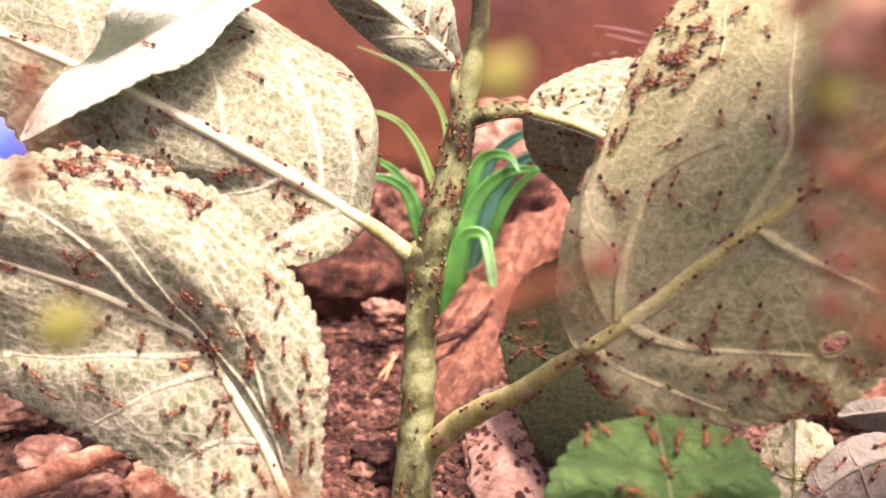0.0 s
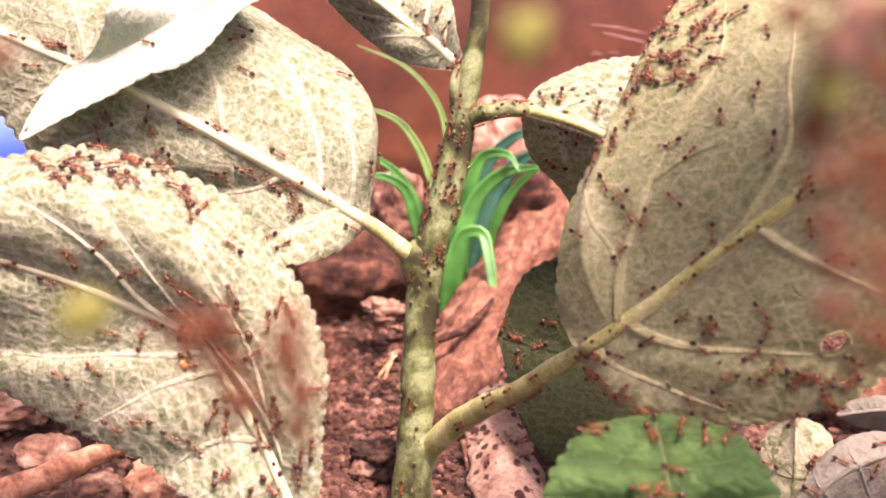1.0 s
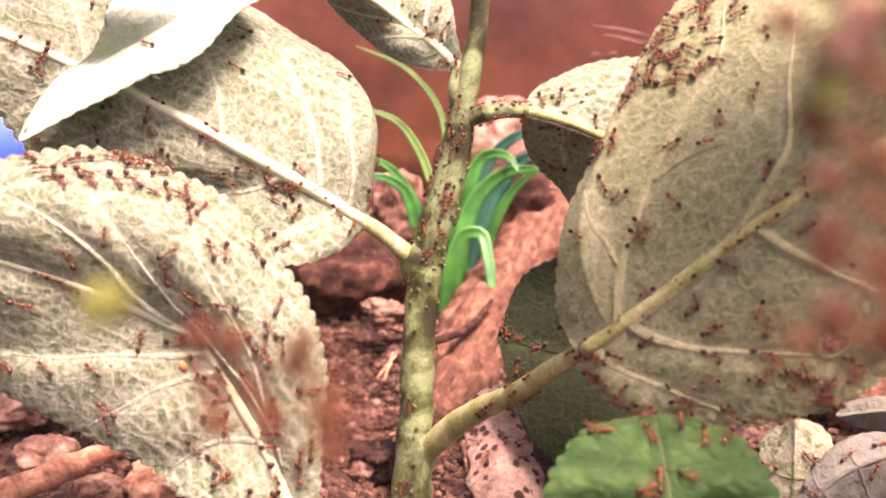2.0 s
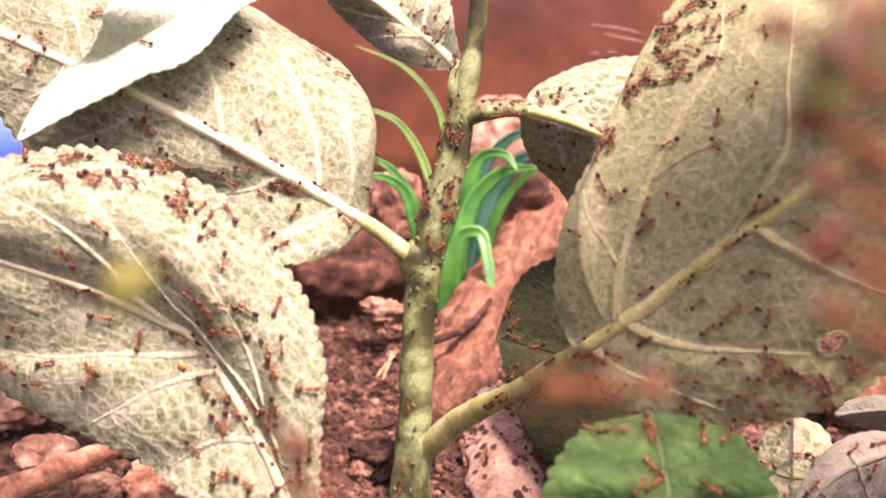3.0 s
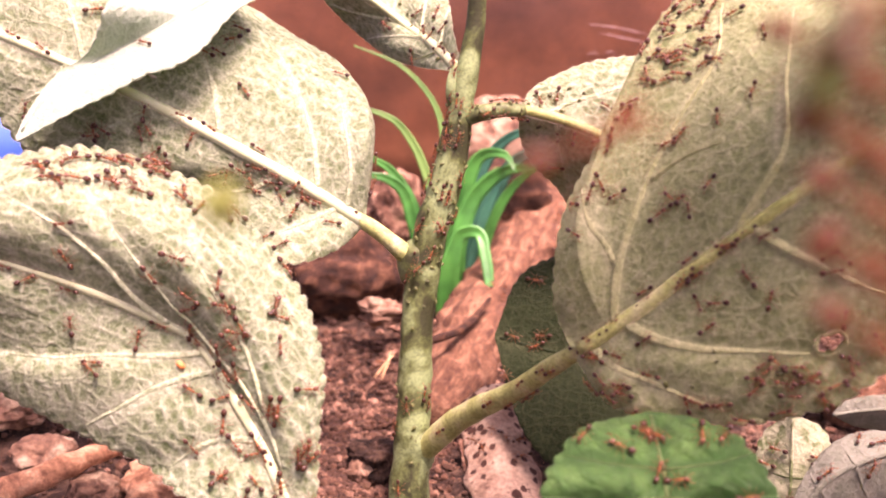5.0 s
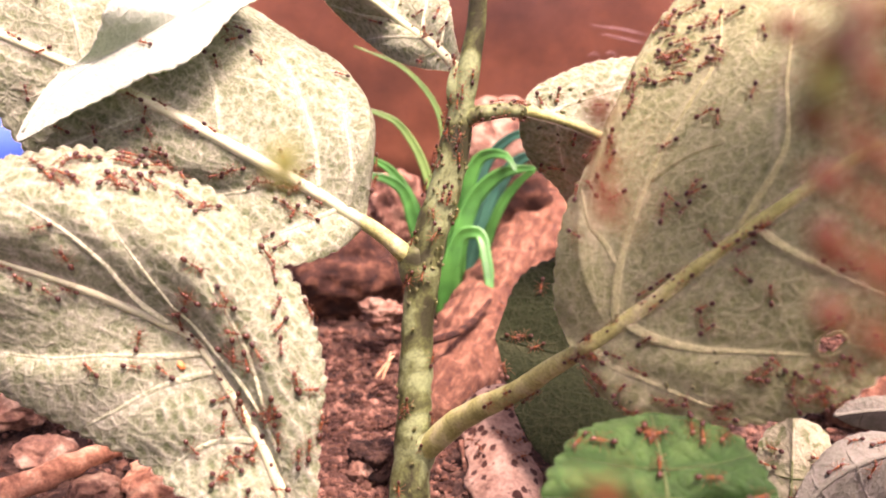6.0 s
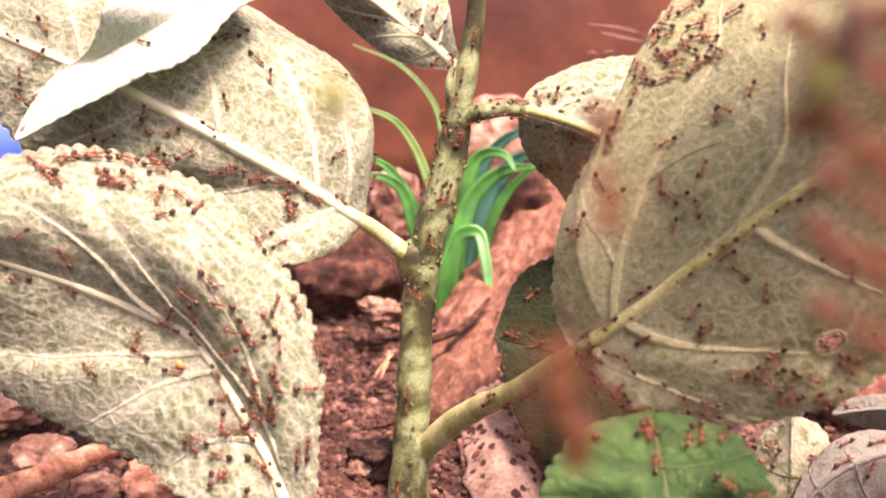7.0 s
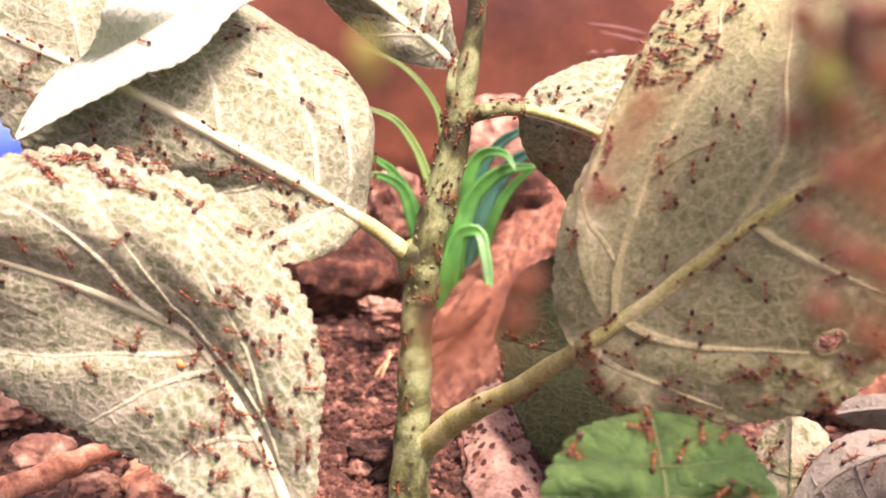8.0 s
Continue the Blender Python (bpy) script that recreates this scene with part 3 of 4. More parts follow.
leaf_d = Leaf(
    [(2.4, 204.7, 79.2), (-2.0, 219.2, 80.6), (-8.9, 232.3, 83.2), (-16.2, 233.0, 88.4), (-27.5, 235.6, 95.5)],
    [(0.0, (2.8, 205.3, 80.9)), (0.093, (2.3, 215.4, 83.8)), (0.249, (0.9, 231.3, 87.3)), (0.453, (-4.0, 241.7, 92.7)), (0.746, (-15.3, 239.8, 97.3)), (1.0, (-27.7, 235.6, 95.7))],
    [(0.0, (1.1, 204.5, 78.6)), (0.093, (-2.6, 215.1, 76.7)), (0.232, (-10.1, 231.4, 75.6)), (0.397, (-18.9, 244.1, 79.3)), (0.603, (-25.8, 244.4, 86.8)), (1.0, (-27.8, 235.5, 95.3))],
    bow=(0.1, 0.1), bulge=(1.2, 1.0), veins=((0.193, 0.38, 0.601), (0.176, 0.343, 0.547)), quilt=0.6, tooth=0.5, rungs=0.7)
part("petiole", tube([(2.2, 202.9, 71.2), (1.6, 202.6, 76.3), (2.6, 204.8, 79.3)], [1.3, 1.1, 1.0], 10, 0.1, 12), STEM, plant)
grow(plant, leaf_d, (PALE, GREEN), (1.0, 0.5), 0.35)

# side veins as (place on the midrib's scale, share of the way to the margin)
VEINS_E = ([[(0.147, 0.0), (0.197, 0.18), (0.301, 0.37), (0.413, 0.65)]],
           [[(0.189, 0.0), (0.251, 0.35), (0.313, 0.65)]])
leaf_e = Leaf(
    [(13.7, 202.1, 72.0), (20.8, 201.5, 70.2), (28.0, 201.5, 67.3), (35.4, 201.7, 62.0), (44.0, 201.1, 54.7)],
    [(0.0, (13.9, 202.4, 72.7)), (0.044, (16.5, 206.4, 75.0)), (0.106, (22.4, 210.3, 77.0)), (0.198, (29.1, 213.0, 78.4)), (0.339, (38.5, 214.2, 78.9)), (0.578, (46.7, 210.4, 71.5)), (1.0, (44.4, 201.3, 55.1))],
    [(0.0, (13.5, 201.8, 71.2)), (0.06, (14.1, 205.4, 66.5)), (0.152, (16.6, 209.6, 60.4)), (0.276, (21.9, 213.7, 54.1)), (0.434, (27.3, 215.4, 47.2)), (0.687, (37.2, 213.5, 44.9)), (1.0, (43.6, 201.0, 54.3))],
    bow=(0.15, 0.1), bulge=(1.5, 1.0), veins=VEINS_E, quilt=0.6, tooth=0.5, rungs=0.7)
STALK_E = [(2.8, 202.4, 69.7), (6.6, 200.9, 71.6), (10.1, 201.1, 72.1), (14.7, 202.0, 71.8)]
stalk_e = Rod(STALK_E, [1.7, 1.5, 1.4, 1.1])
part("petiole", tube(STALK_E, [1.7, 1.5, 1.4, 1.1], 12, 0.2, 20), STEM, plant)
grow(plant, leaf_e, (PALE, GREEN), (1.0, 0.5), 0.35, rib_material=RIB)

# side veins as (place on the midrib's scale, share of the way to the margin)
VEINS_F = ([[(0.116, 0.0), (0.158, 0.14), (0.255, 0.31), (0.309, 0.41), (0.382, 0.57), (0.347, 0.8)],
            [(0.158, 0.16), (0.12, 0.39), (0.097, 0.78)],
            [(0.498, 0.0), (0.618, 0.16), (0.544, 0.55), (0.479, 0.78)],
            [(0.27, 0.31), (0.371, 0.31), (0.452, 0.31)]],
           [[(0.147, 0.02), (0.17, 0.14), (0.228, 0.35), (0.293, 0.49), (0.355, 0.69)],
            [(0.031, 0.02), (0.077, 0.33), (0.112, 0.51), (0.143, 0.82)],
            [(0.56, 0.0), (0.56, 0.33), (0.552, 0.59), (0.541, 0.8)]])
HOLE_F = (0.400, -0.720, 0.034, 0.05)       # a hole eaten through the blade
leaf_f = Leaf(
    [(20.4, 153.9, 47.2), (24.1, 152.4, 50.9), (29.2, 150.4, 55.9), (35.4, 148.1, 62.7), (41.9, 145.7, 69.4), (50.3, 142.1, 77.8), (59.6, 139.1, 85.5)],
    [(0.0, (18.7, 154.1, 47.7)), (0.02, (17.0, 156.5, 51.5)), (0.045, (16.7, 158.0, 57.2)), (0.074, (18.2, 161.0, 66.7)), (0.102, (23.1, 165.0, 76.2)), (0.14, (29.7, 174.0, 86.6)), (0.213, (36.2, 180.0, 94.3)), (0.351, (47.7, 180.0, 101.9)),
     (0.519, (59.2, 168.0, 100.7)), (0.747, (63.4, 152.0, 94.5)), (1.0, (59.9, 139.2, 85.8))],
    [(0.0, (19.8, 154.3, 45.6)), (0.033, (22.7, 151.0, 42.2)), (0.082, (28.6, 146.0, 40.5)), (0.131, (40.5, 141.0, 42.1)), (0.196, (49.7, 138.0, 45.6)), (0.3, (55.4, 137.0, 49.3)), (0.42, (60.0, 136.5, 54.9)), (0.56, (61.8, 135.0, 63.9)), (0.747, (62.5, 138.0, 77.1)), (1.0, (59.9, 139.0, 85.2))],
    bow=(0.12, 0.25), bulge=(5.0, 2.0), veins=VEINS_F, quilt=0.6, rungs=0.6, hole=HOLE_F)
CROWD_F = (0.091, 0.385)
BRANCH = [(-6.5, 187.4, 8.3), (-2.3, 185.2, 13.8), (1.6, 182.0, 19.6), (6.4, 176.7, 25.7), (11.3, 170.4, 31.7), (16.3, 161.8, 40.2), (22.8, 152.9, 49.5)]
BRANCH_R = [2.0, 2.3, 2.1, 1.85, 1.65, 1.45, 1.22]
branch_rod = Rod(BRANCH, BRANCH_R)
part("petiole", tube(BRANCH, BRANCH_R, 14, 0.1, 40), RIB, plant)
grow(plant, leaf_f, (OLIVE_SHADE, GREEN), (1.28, 0.77), 0.66, CREAM_VEIN, "pale leaf underside with a hole, olive shade put into its colour", rib_end=0.9, rib_material=RIB)
bm = bmesh.new()
ring = [leaf_f.at(HOLE_F[0] + 1.1 * HOLE_F[2] * math.cos(a), HOLE_F[1] + 1.1 * HOLE_F[3] * math.sin(a))[0] for a in np.linspace(0, 6.283, 25)]
ring = [q + 0.5 * v3(noise.noise_vector(Vector(q * 0.9))) for q in ring[:-1]]
ring.append(ring[0])
tube_into(bm, ring, [0.2 + 0.14 * math.sin(2 * a + 1.0) * math.cos(a) for a in np.linspace(0, 6.283, 25)], 7, 0.9)
part("hole_rim", bm, CREAM_VEIN, plant, "pale thickened rim of a hole in the leaf")

leaf_g = Leaf(
    [(43.0, 200.8, 21.7), (32.2, 201.2, 22.7), (20.3, 202.8, 24.2), (10.1, 204.7, 26.4)],
    [(0.0, (43.8, 207.9, 29.3)), (0.26, (34.2, 213.4, 38.8)), (0.521, (23.1, 214.7, 39.2)), (0.751, (15.1, 211.4, 36.2)), (1.0, (10.1, 204.8, 26.8))],
    [(0.0, (44.0, 192.9, 17.4)), (0.26, (33.1, 188.6, 11.4)), (0.587, (21.6, 187.0, 7.0)), (0.818, (14.0, 193.9, 14.4)), (1.0, (10.2, 204.5, 26.0))],
    bulge=(2, 2), tooth=0.4)
grow(plant, leaf_g, (SHADED_GREEN, PALE), (0.6, 0.3), 0.2, SHADED_GREEN, "dark green hairy leaf with its shade put into the colour")

leaf_h = Leaf(
    [(28.0, 120.2, 37.2), (27.8, 124.1, 41.0), (27.5, 129.4, 44.4), (27.4, 136.0, 46.5)],
    [(0.0, (20.2, 118.4, 36.7)), (0.131, (13.9, 121.2, 39.7)), (0.347, (12.5, 124.6, 42.4)), (0.522, (15.6, 129.6, 45.1)), (0.785, (21.0, 133.4, 46.2)), (1.0, (26.9, 136.0, 46.4))],
    [(0.0, (34.5, 118.4, 36.7)), (0.131, (40.8, 121.2, 39.7)), (0.347, (40.6, 124.6, 42.4)), (0.522, (38.6, 129.6, 45.1)), (0.785, (33.5, 133.4, 46.4)), (1.0, (27.8, 136.0, 46.4))],
    bulge=(2, 2), veins=((0.086, 0.282, 0.478), (0.086, 0.282, 0.478)), quilt=1.5, tooth=0.7, rungs=-1.5)
grow(plant, leaf_h, (GREEN, PALE), (0.4, 0.2), 0.16, FADED, "bright green upper leaf face with sunken veins")

leaf_i = Leaf(
    [(57.9, 166.0, 5.9), (58.4, 168.0, 12.4), (59.1, 171.0, 18.2), (59.7, 175.0, 25.2)],
    [(0, (56.3, 167.0, 5.8)), (0.3, (54.2, 171.0, 11.6)), (0.6, (54.5, 176.0, 17.5)), (0.85, (57.1, 178.0, 21.4)), (1, (59.5, 175.0, 25.2))],
    [(0, (59.8, 166.0, 6.5)), (0.3, (63.4, 168.0, 12.4)), (0.6, (66.3, 172.0, 18.2)), (0.85, (64.7, 176.0, 22.5)), (1, (59.9, 175.0, 25.2))],
    bulge=(2, 2), veins=((0.212, 0.507), (0.212, 0.507)), tooth=0.5)
grow(plant, leaf_i, (BLOTCHY, GREEN), (0.4, 0.2), 0.15, BLOTCHY, "pale cream leaf with green blotches")

leaf_k = Leaf(
    [(56.3, 160.0, 13.2), (62.8, 163.0, 19.8), (69.6, 165.0, 22.3), (81.3, 167.0, 23.8)],
    [(0, (55.3, 160.0, 13.8)), (0.2, (59.7, 166.0, 18.5)), (0.5, (66.5, 170.0, 23.3)), (0.8, (74.8, 172.0, 23.3)), (1, (81.2, 167.0, 24.0))],
    [(0, (57.6, 161.0, 12.0)), (0.2, (65.9, 166.0, 9.8)), (0.5, (74.7, 169.0, 8.4)), (0.8, (82.3, 170.0, 12.2)), (1, (81.3, 167.0, 23.5))],
    bulge=(2, 2), veins=((0.25, 0.5), (0.25, 0.5)), tooth=0.3)
grow(plant, leaf_k, (GREY_FELT, GREEN), (0.5, 0.3), 0.2, GREY_FELT, "grey felted leaf near the soil")

leaf_l = Leaf(
    [(70.7, 186.0, 19.3), (75.6, 187.0, 19.6), (82.1, 188.0, 19.4), (90.6, 188.0, 18.2)],
    [(0, (70.6, 186.0, 19.5)), (0.25, (72.8, 187.0, 21.4)), (0.6, (80.1, 189.0, 21.8)), (0.85, (86.4, 189.0, 21.2)), (1, (90.5, 188.0, 18.5))],
    [(0, (70.9, 186.0, 19.1)), (0.25, (75.7, 189.0, 15.7)), (0.6, (82.9, 191.0, 13.7)), (0.85, (88.7, 190.0, 14.8)), (1, (90.6, 188.0, 18.0))],
    bulge=(1, 1), veins=((0.3, 0.6), (0.3, 0.6)), tooth=0.3)
grow(plant, leaf_l, (GREY_FELT, GREEN), (0.4, 0.3), 0.15, GREY_FELT, "small grey leaf hanging over the soil")

# Unseen leaf and stalk, added above the view to shade the holed leaf.
shade_leaf = Leaf(
    [(30, 135, 148), (50, 132, 152), (68, 130, 153), (92, 131, 151)],
    [(0.0, (31, 140, 148)), (0.2, (40, 143, 150)), (0.45, (56, 144, 151)), (0.75, (76, 141, 151)), (1.0, (92, 132, 151))],
    [(0.0, (31, 130, 148)), (0.2, (44, 117, 150)), (0.5, (62, 109, 151)), (0.8, (80, 111, 151)), (1.0, (92, 130, 151))],
    bulge=(1, 1), veins=((0.15, 0.4, 0.65), (0.15, 0.4, 0.65)))
part("petiole", tube([STEM_TOP, (16, 160, 146), (31, 135, 148)], [1.05, 1.05, 1.0], 10, 0.1, 12), STEM, plant)
grow(plant, shade_leaf, (LEAF_FILTER, LEAF_FILTER), (0.9, 0.5), 0.35, None, "thin leaf added above the view to shade and tint the leaf below")
for centre, size, seed in (((-4.8, 186.6, 11.9), (3.6, 3.3, 5.2), 31), ((-5.1, 196.5, 44.8), (3.3, 3.2, 4.6), 32), ((3.0, 202.0, 70.6), (2.0, 1.8, 3.2), 33)):
    part("node", lump(bmesh.new(), centre, size, seed, 0.12, 4), STEM, plant, "swollen node of the stem")

# ---- grass ----
tuft = tagged(new("grass_tuft"), "tuft of bright green arching grass blades", "grass")


def blade(line, widths, material, label=""):
    """A folded blade of grass with a keel."""
    c, w = along(line), spline(np.linspace(0, 1, len(widths)), np.array(widths)[:, None])
    bm = bmesh.new()
    rows = []
    for x in np.linspace(0, 1, 28):
        p = c(x)
        tan = unit(c(min(x + 0.02, 1)) - c(max(x - 0.02, 0)))
        side = unit(np.cross(tan, (0.15, -1, 0.25)))
        n = unit(np.cross(side, tan))
        h = float(w(x)[0]) / 2
        pts = [p - side * h, p - side * h * 0.5 + n * -0.12 * h, p + n * -0.35 * h, p + side * h * 0.5 + n * -0.12 * h, p + side * h]
        rows.append([bm.verts.new((q + n * 0.07) * MM) for q in pts] + [bm.verts.new((q - n * 0.07) * MM) for q in pts[::-1]])
    for a, b in zip(rows, rows[1:]):
        for j in range(10):
            bm.faces.new((a[j], a[(j + 1) % 10], b[(j + 1) % 10], b[j]))
    bm.faces.new(rows[0])
    bm.faces.new(rows[-1][::-1])
    bmesh.ops.recalc_face_normals(bm, faces=bm.faces)
    part("grass_blade", bm, material, tuft, label)


blade([(2.4, 278.9, -0.5), (0.9, 283.2, 37.5), (-2.0, 286.9, 53.5), (-9.8, 288.1, 62.6), (-22.3, 288.0, 68.3)], [2.0, 2.0, 1.8, 1.3, 0.3], GRASS_TIP)
blade([(-0.6, 278.9, -0.5), (-3.2, 281.7, 33.5), (-7.0, 283.2, 43.4), (-11.9, 283.5, 50.0), (-20.3, 282.7, 53.8)], [2.6, 2.6, 2.5, 2.1, 0.9], GRASS_TIP)
blade([(-3.6, 279.9, -0.9), (-7.8, 280.9, 25.4), (-10.4, 281.5, 32.8), (-14.9, 280.6, 36.1), (-20.5, 279.8, 37.0)], [3.7, 3.7, 3.7, 3.0, 1.2], GRASS)
blade([(-2.8, 281.7, -1.7), (-6.1, 282.3, 23.4), (-9.0, 283.9, 30.5), (-13.6, 285.1, 37.0), (-19.3, 284.4, 40.9)], [3.3, 3.3, 3.3, 2.8, 1.2], GRASS)
blade([(2.4, 276.2, 0.7), (4.0, 278.3, 24.0), (5.9, 279.8, 34.0), (10.1, 280.6, 42.0), (15.6, 277.7, 42.8), (18.2, 273.3, 39.6)], [4.9, 5.4, 5.4, 4.2, 2.8, 0.7], GRASS)
blade([(2.3, 274.8, 2.8), (4.4, 275.4, 22.0), (8.0, 277.9, 31.7), (15.0, 278.2, 38.2), (24.0, 276.7, 40.1)], [4.2, 4.4, 4.4, 3.7, 0.9], GRASS)
blade([(9.1, 280.9, 1.9), (12.5, 282.1, 22.7), (16.1, 282.7, 30.2), (20.3, 282.5, 35.5), (25.2, 281.8, 39.4)], [2.8, 2.8, 2.8, 2.3, 0.8], GRASS)
blade([(0.9, 270.4, 2.3), (2.3, 270.7, 17.6), (5.4, 272.0, 24.3), (8.7, 271.1, 24.7), (10.6, 267.1, 19.7), (11.7, 259.8, 8.1)], [5.6, 5.8, 4.2, 3.0, 2.6, 0.5], GRASS)
blade([(5.4, 283.5, -2.5), (7.6, 288.8, 23.6), (12.0, 291.9, 38.1), (17.0, 291.8, 43.4), (25.7, 290.8, 46.7)], [2.8, 3.0, 3.3, 3.0, 1.6], GRASS_BLUE, "blue-green blade")
blade([(7.7, 285.9, -1.9), (10.6, 287.8, 20.8), (14.2, 289.4, 31.1), (19.2, 289.7, 37.9), (25.7, 288.8, 41.2)], [4.2, 4.4, 4.4, 4.0, 1.9], GRASS_BLUE, "blue-green blade")
blade([(5.4, 280.7, -4.5), (9.0, 283.4, 17.6), (11.5, 285.5, 26.2), (14.8, 287.0, 33.4), (18.4, 287.6, 37.8)], [3.0, 3.3, 3.3, 2.8, 1.2], GRASS_BLUE, "blue-green blade")


# ---- stones, wood and straw ----
stone("boulder", (-26.6, 282.6, 9.7), (18, 13, 13.5), 1, 0.22, ROCK, "dark brown pitted stone on the soil")
stone("boulder", (-12.4, 303.7, 17.8), (11, 10, 13), 9, 0.4, WEATHERED, "brown weathered stone at the tub wall")
stone("boulder", (19.3, 307.6, 14.0), (24, 14, 20), 3, 0.35, ROCK, "large dark stone behind the grass")
stone("boulder", (16.2, 333.8, 27.4), (16, 10, 16), 5, 0.3, PINK, "pinkish crumbling stone at the tub wall")
stone("pebble", (-14.0, 257.9, 8.9), (6, 4, 3), 4, 0.6, PINK, "pale pinkish pebble beside a dark stone")
CLAY_LOG = [(-1.1, 220.3, -3.9), (3.7, 241.3, 1.4), (10.0, 264.9, 4.7), (18.0, 282.7, 9.9), (26.5, 298.2, 14.3), (36.3, 309.7, 19.7)]
run_along(CLAY, v3(CLAY_LOG[-1]) - v3(CLAY_LOG[0]), 2.2)
tagged(part("clay_log", tube(CLAY_LOG, [7.5, 8.5, 9, 9.5, 9.5, 9], 48, 0.20, 140), CLAY), "orange-brown weathered log lying on the soil", "log")
tagged(part("twig", tube([(-3.2, 231.7, 13.1), (2.0, 235.9, 12.8), (5.9, 242.2, 12.4), (11.3, 253.4, 14.1)], [0.9, 0.9, 0.8, 0.5], 8, 0.4, 20), ROCK), "thin dark broken twig on the log", "twig")
tagged(part("twig", tube([(-81.7, 177.6, 7.5), (-73.7, 181.2, 8.7), (-66.8, 185.9, 10.0), (-60.2, 190.3, 10.4), (-52.6, 196.4, 9.5)], [2.4, 2.2, 2.3, 1.8, 1.4], 12, 0.35, 50), TWIG), "pinkish brown bent twig on the soil", "twig")
stone("pebble", (-77.9, 198.8, 4.4), (6, 5, 3), 6, 0.3, PINK, "pale pinkish flat pebble on the soil")
stone("pebble", (-89.5, 214.2, 5.9), (8, 5, 4), 16, 0.4, PINK, "pale pinkish pebble under a leaf")
stone("pebble", (-64.3, 184.1, 4.8), (5, 4, 3), 17, 0.4, PINK, "small pale pebble beside a twig")
stone("pebble", (-51.8, 186.4, 5.5), (7, 6, 4), 7, 0.35, TWIG, "reddish pebble on the soil")
stone("pebble", (-15.4, 196.0, 1.3), (3.2, 2.8, 2.6), 8, 0.5, PINK, "pale crumbling clod of earth")
stone("pebble", (95.0, 224.5, 4.9), (14, 10, 10), 11, 0.35, CLAY, "orange-brown stone on the soil")
stone("pebble", (-12.8, 197.5, 3.6), (5, 4, 4), 12, 0.5, SOIL, "dark clod of earth beside the stem")


def bark_place(u, w):
    """A point of the curled sheet: u along it, w across it."""
    a, b, c, d = v3((3.7, 218.1, 4.8)), v3((16.0, 219.3, 8.2)), v3((19.1, 185.0, 0.4)), v3((5.0, 184.0, 1.0))
    p = (a * (1 - w) + b * w) * (1 - u) + (d * (1 - w) + c * w) * u
    lift = 3.0 * math.sin(math.pi * w) + 0.8 * noise.noise(Vector(p * 0.15)) + 0.3 * noise.noise(Vector(p * 0.6))
    edge = 1.5 * noise.noise(Vector((u * 6, round(w), 3)))
    return p + v3((edge if w in (0.0, 1.0) else 0, -0.4 * lift, lift))


def bark_sheet():
    """A curled sheet of pale bark lying against the log."""
    bm = bmesh.new()
    rows = []
    for u in np.linspace(0, 1, 30):
        row = []
        for w in np.linspace(0, 1, 20):
            row.append(bark_place(u, w))
        rows.append(row)
    top = [[bm.verts.new(p * MM) for p in r] for r in rows]
    low = [[bm.verts.new((p - v3((0, 0, 1.2))) * MM) for p in r] for r in rows]
    for i in range(29):
        for j in range(19):
            bm.faces.new((top[i][j], top[i][j + 1], top[i + 1][j + 1], top[i + 1][j]))
            bm.faces.new((low[i][j], low[i + 1][j], low[i + 1][j + 1], low[i][j + 1]))
        for j in (0, 19):
            bm.faces.new((top[i][j], top[i + 1][j], low[i + 1][j], low[i][j]))
    for i in (0, 29):
        for j in range(19):
            bm.faces.new((top[i][j], low[i][j], low[i][j + 1], top[i][j + 1]))
    bmesh.ops.recalc_face_normals(bm, faces=bm.faces)
    tagged(part("bark_sheet", bm, BARK), "curled sheet of pale pinkish speckled bark", "bark")


# Thin tubes stand for glare on the wall; the shine is their colour.
GLARE = smooth_skin("wall_glare", (0.15, 0.08, 0.06), (0.22, 0.14, 0.12), 300, 0.6)
for line in ([(45.6, 363.2, 61.5), (54.1, 362.9, 60.5), (64.5, 361.1, 58.6)], [(48.8, 362.4, 59.1), (57.6, 361.7, 57.2), (66.3, 360.1, 55.7)], [(45.5, 362.0, 52.1), (47.6, 362.2, 52.8), (49.4, 361.8, 51.8)], [(50.8, 362.1, 52.5), (52.6, 362.3, 53.1), (54.7, 362.0, 52.3)]):
    tagged(part("lime_streak", tube(line, [0.1, 0.3, 0.08], 6, 0.5, 14, flat=0.5), GLARE), "faint whitish tube painted as a streak of glare on the tub wall", "streak", "lime streaks on the wall")
bark_sheet()
tagged(part("bark_strip", tube([(3.5, 204.8, 3.5), (4.9, 199.4, 0.2), (7.2, 193.6, -3.9)], [0.7, 0.95, 0.6], 7, 0.6, 14), WEATHERED), "splintered strip of bark beside the sheet", "bark")
for line in ([(-15.4, 236.2, 2.0), (-13.4, 239.0, 3.8), (-11.3, 241.6, 5.1)], [(-14.7, 237.4, 2.3), (-12.5, 240.2, 4.1), (-12.0, 241.9, 5.9)], [(-13.9, 236.1, 1.5), (-13.1, 237.7, 3.2), (-12.2, 239.2, 4.3)]):
    tagged(part("straw", tube(line, [0.25, 0.35, 0.2], 5, 0.1, 8), STRAW), "dry yellow straw on the soil", "straw", "straws on the soil")


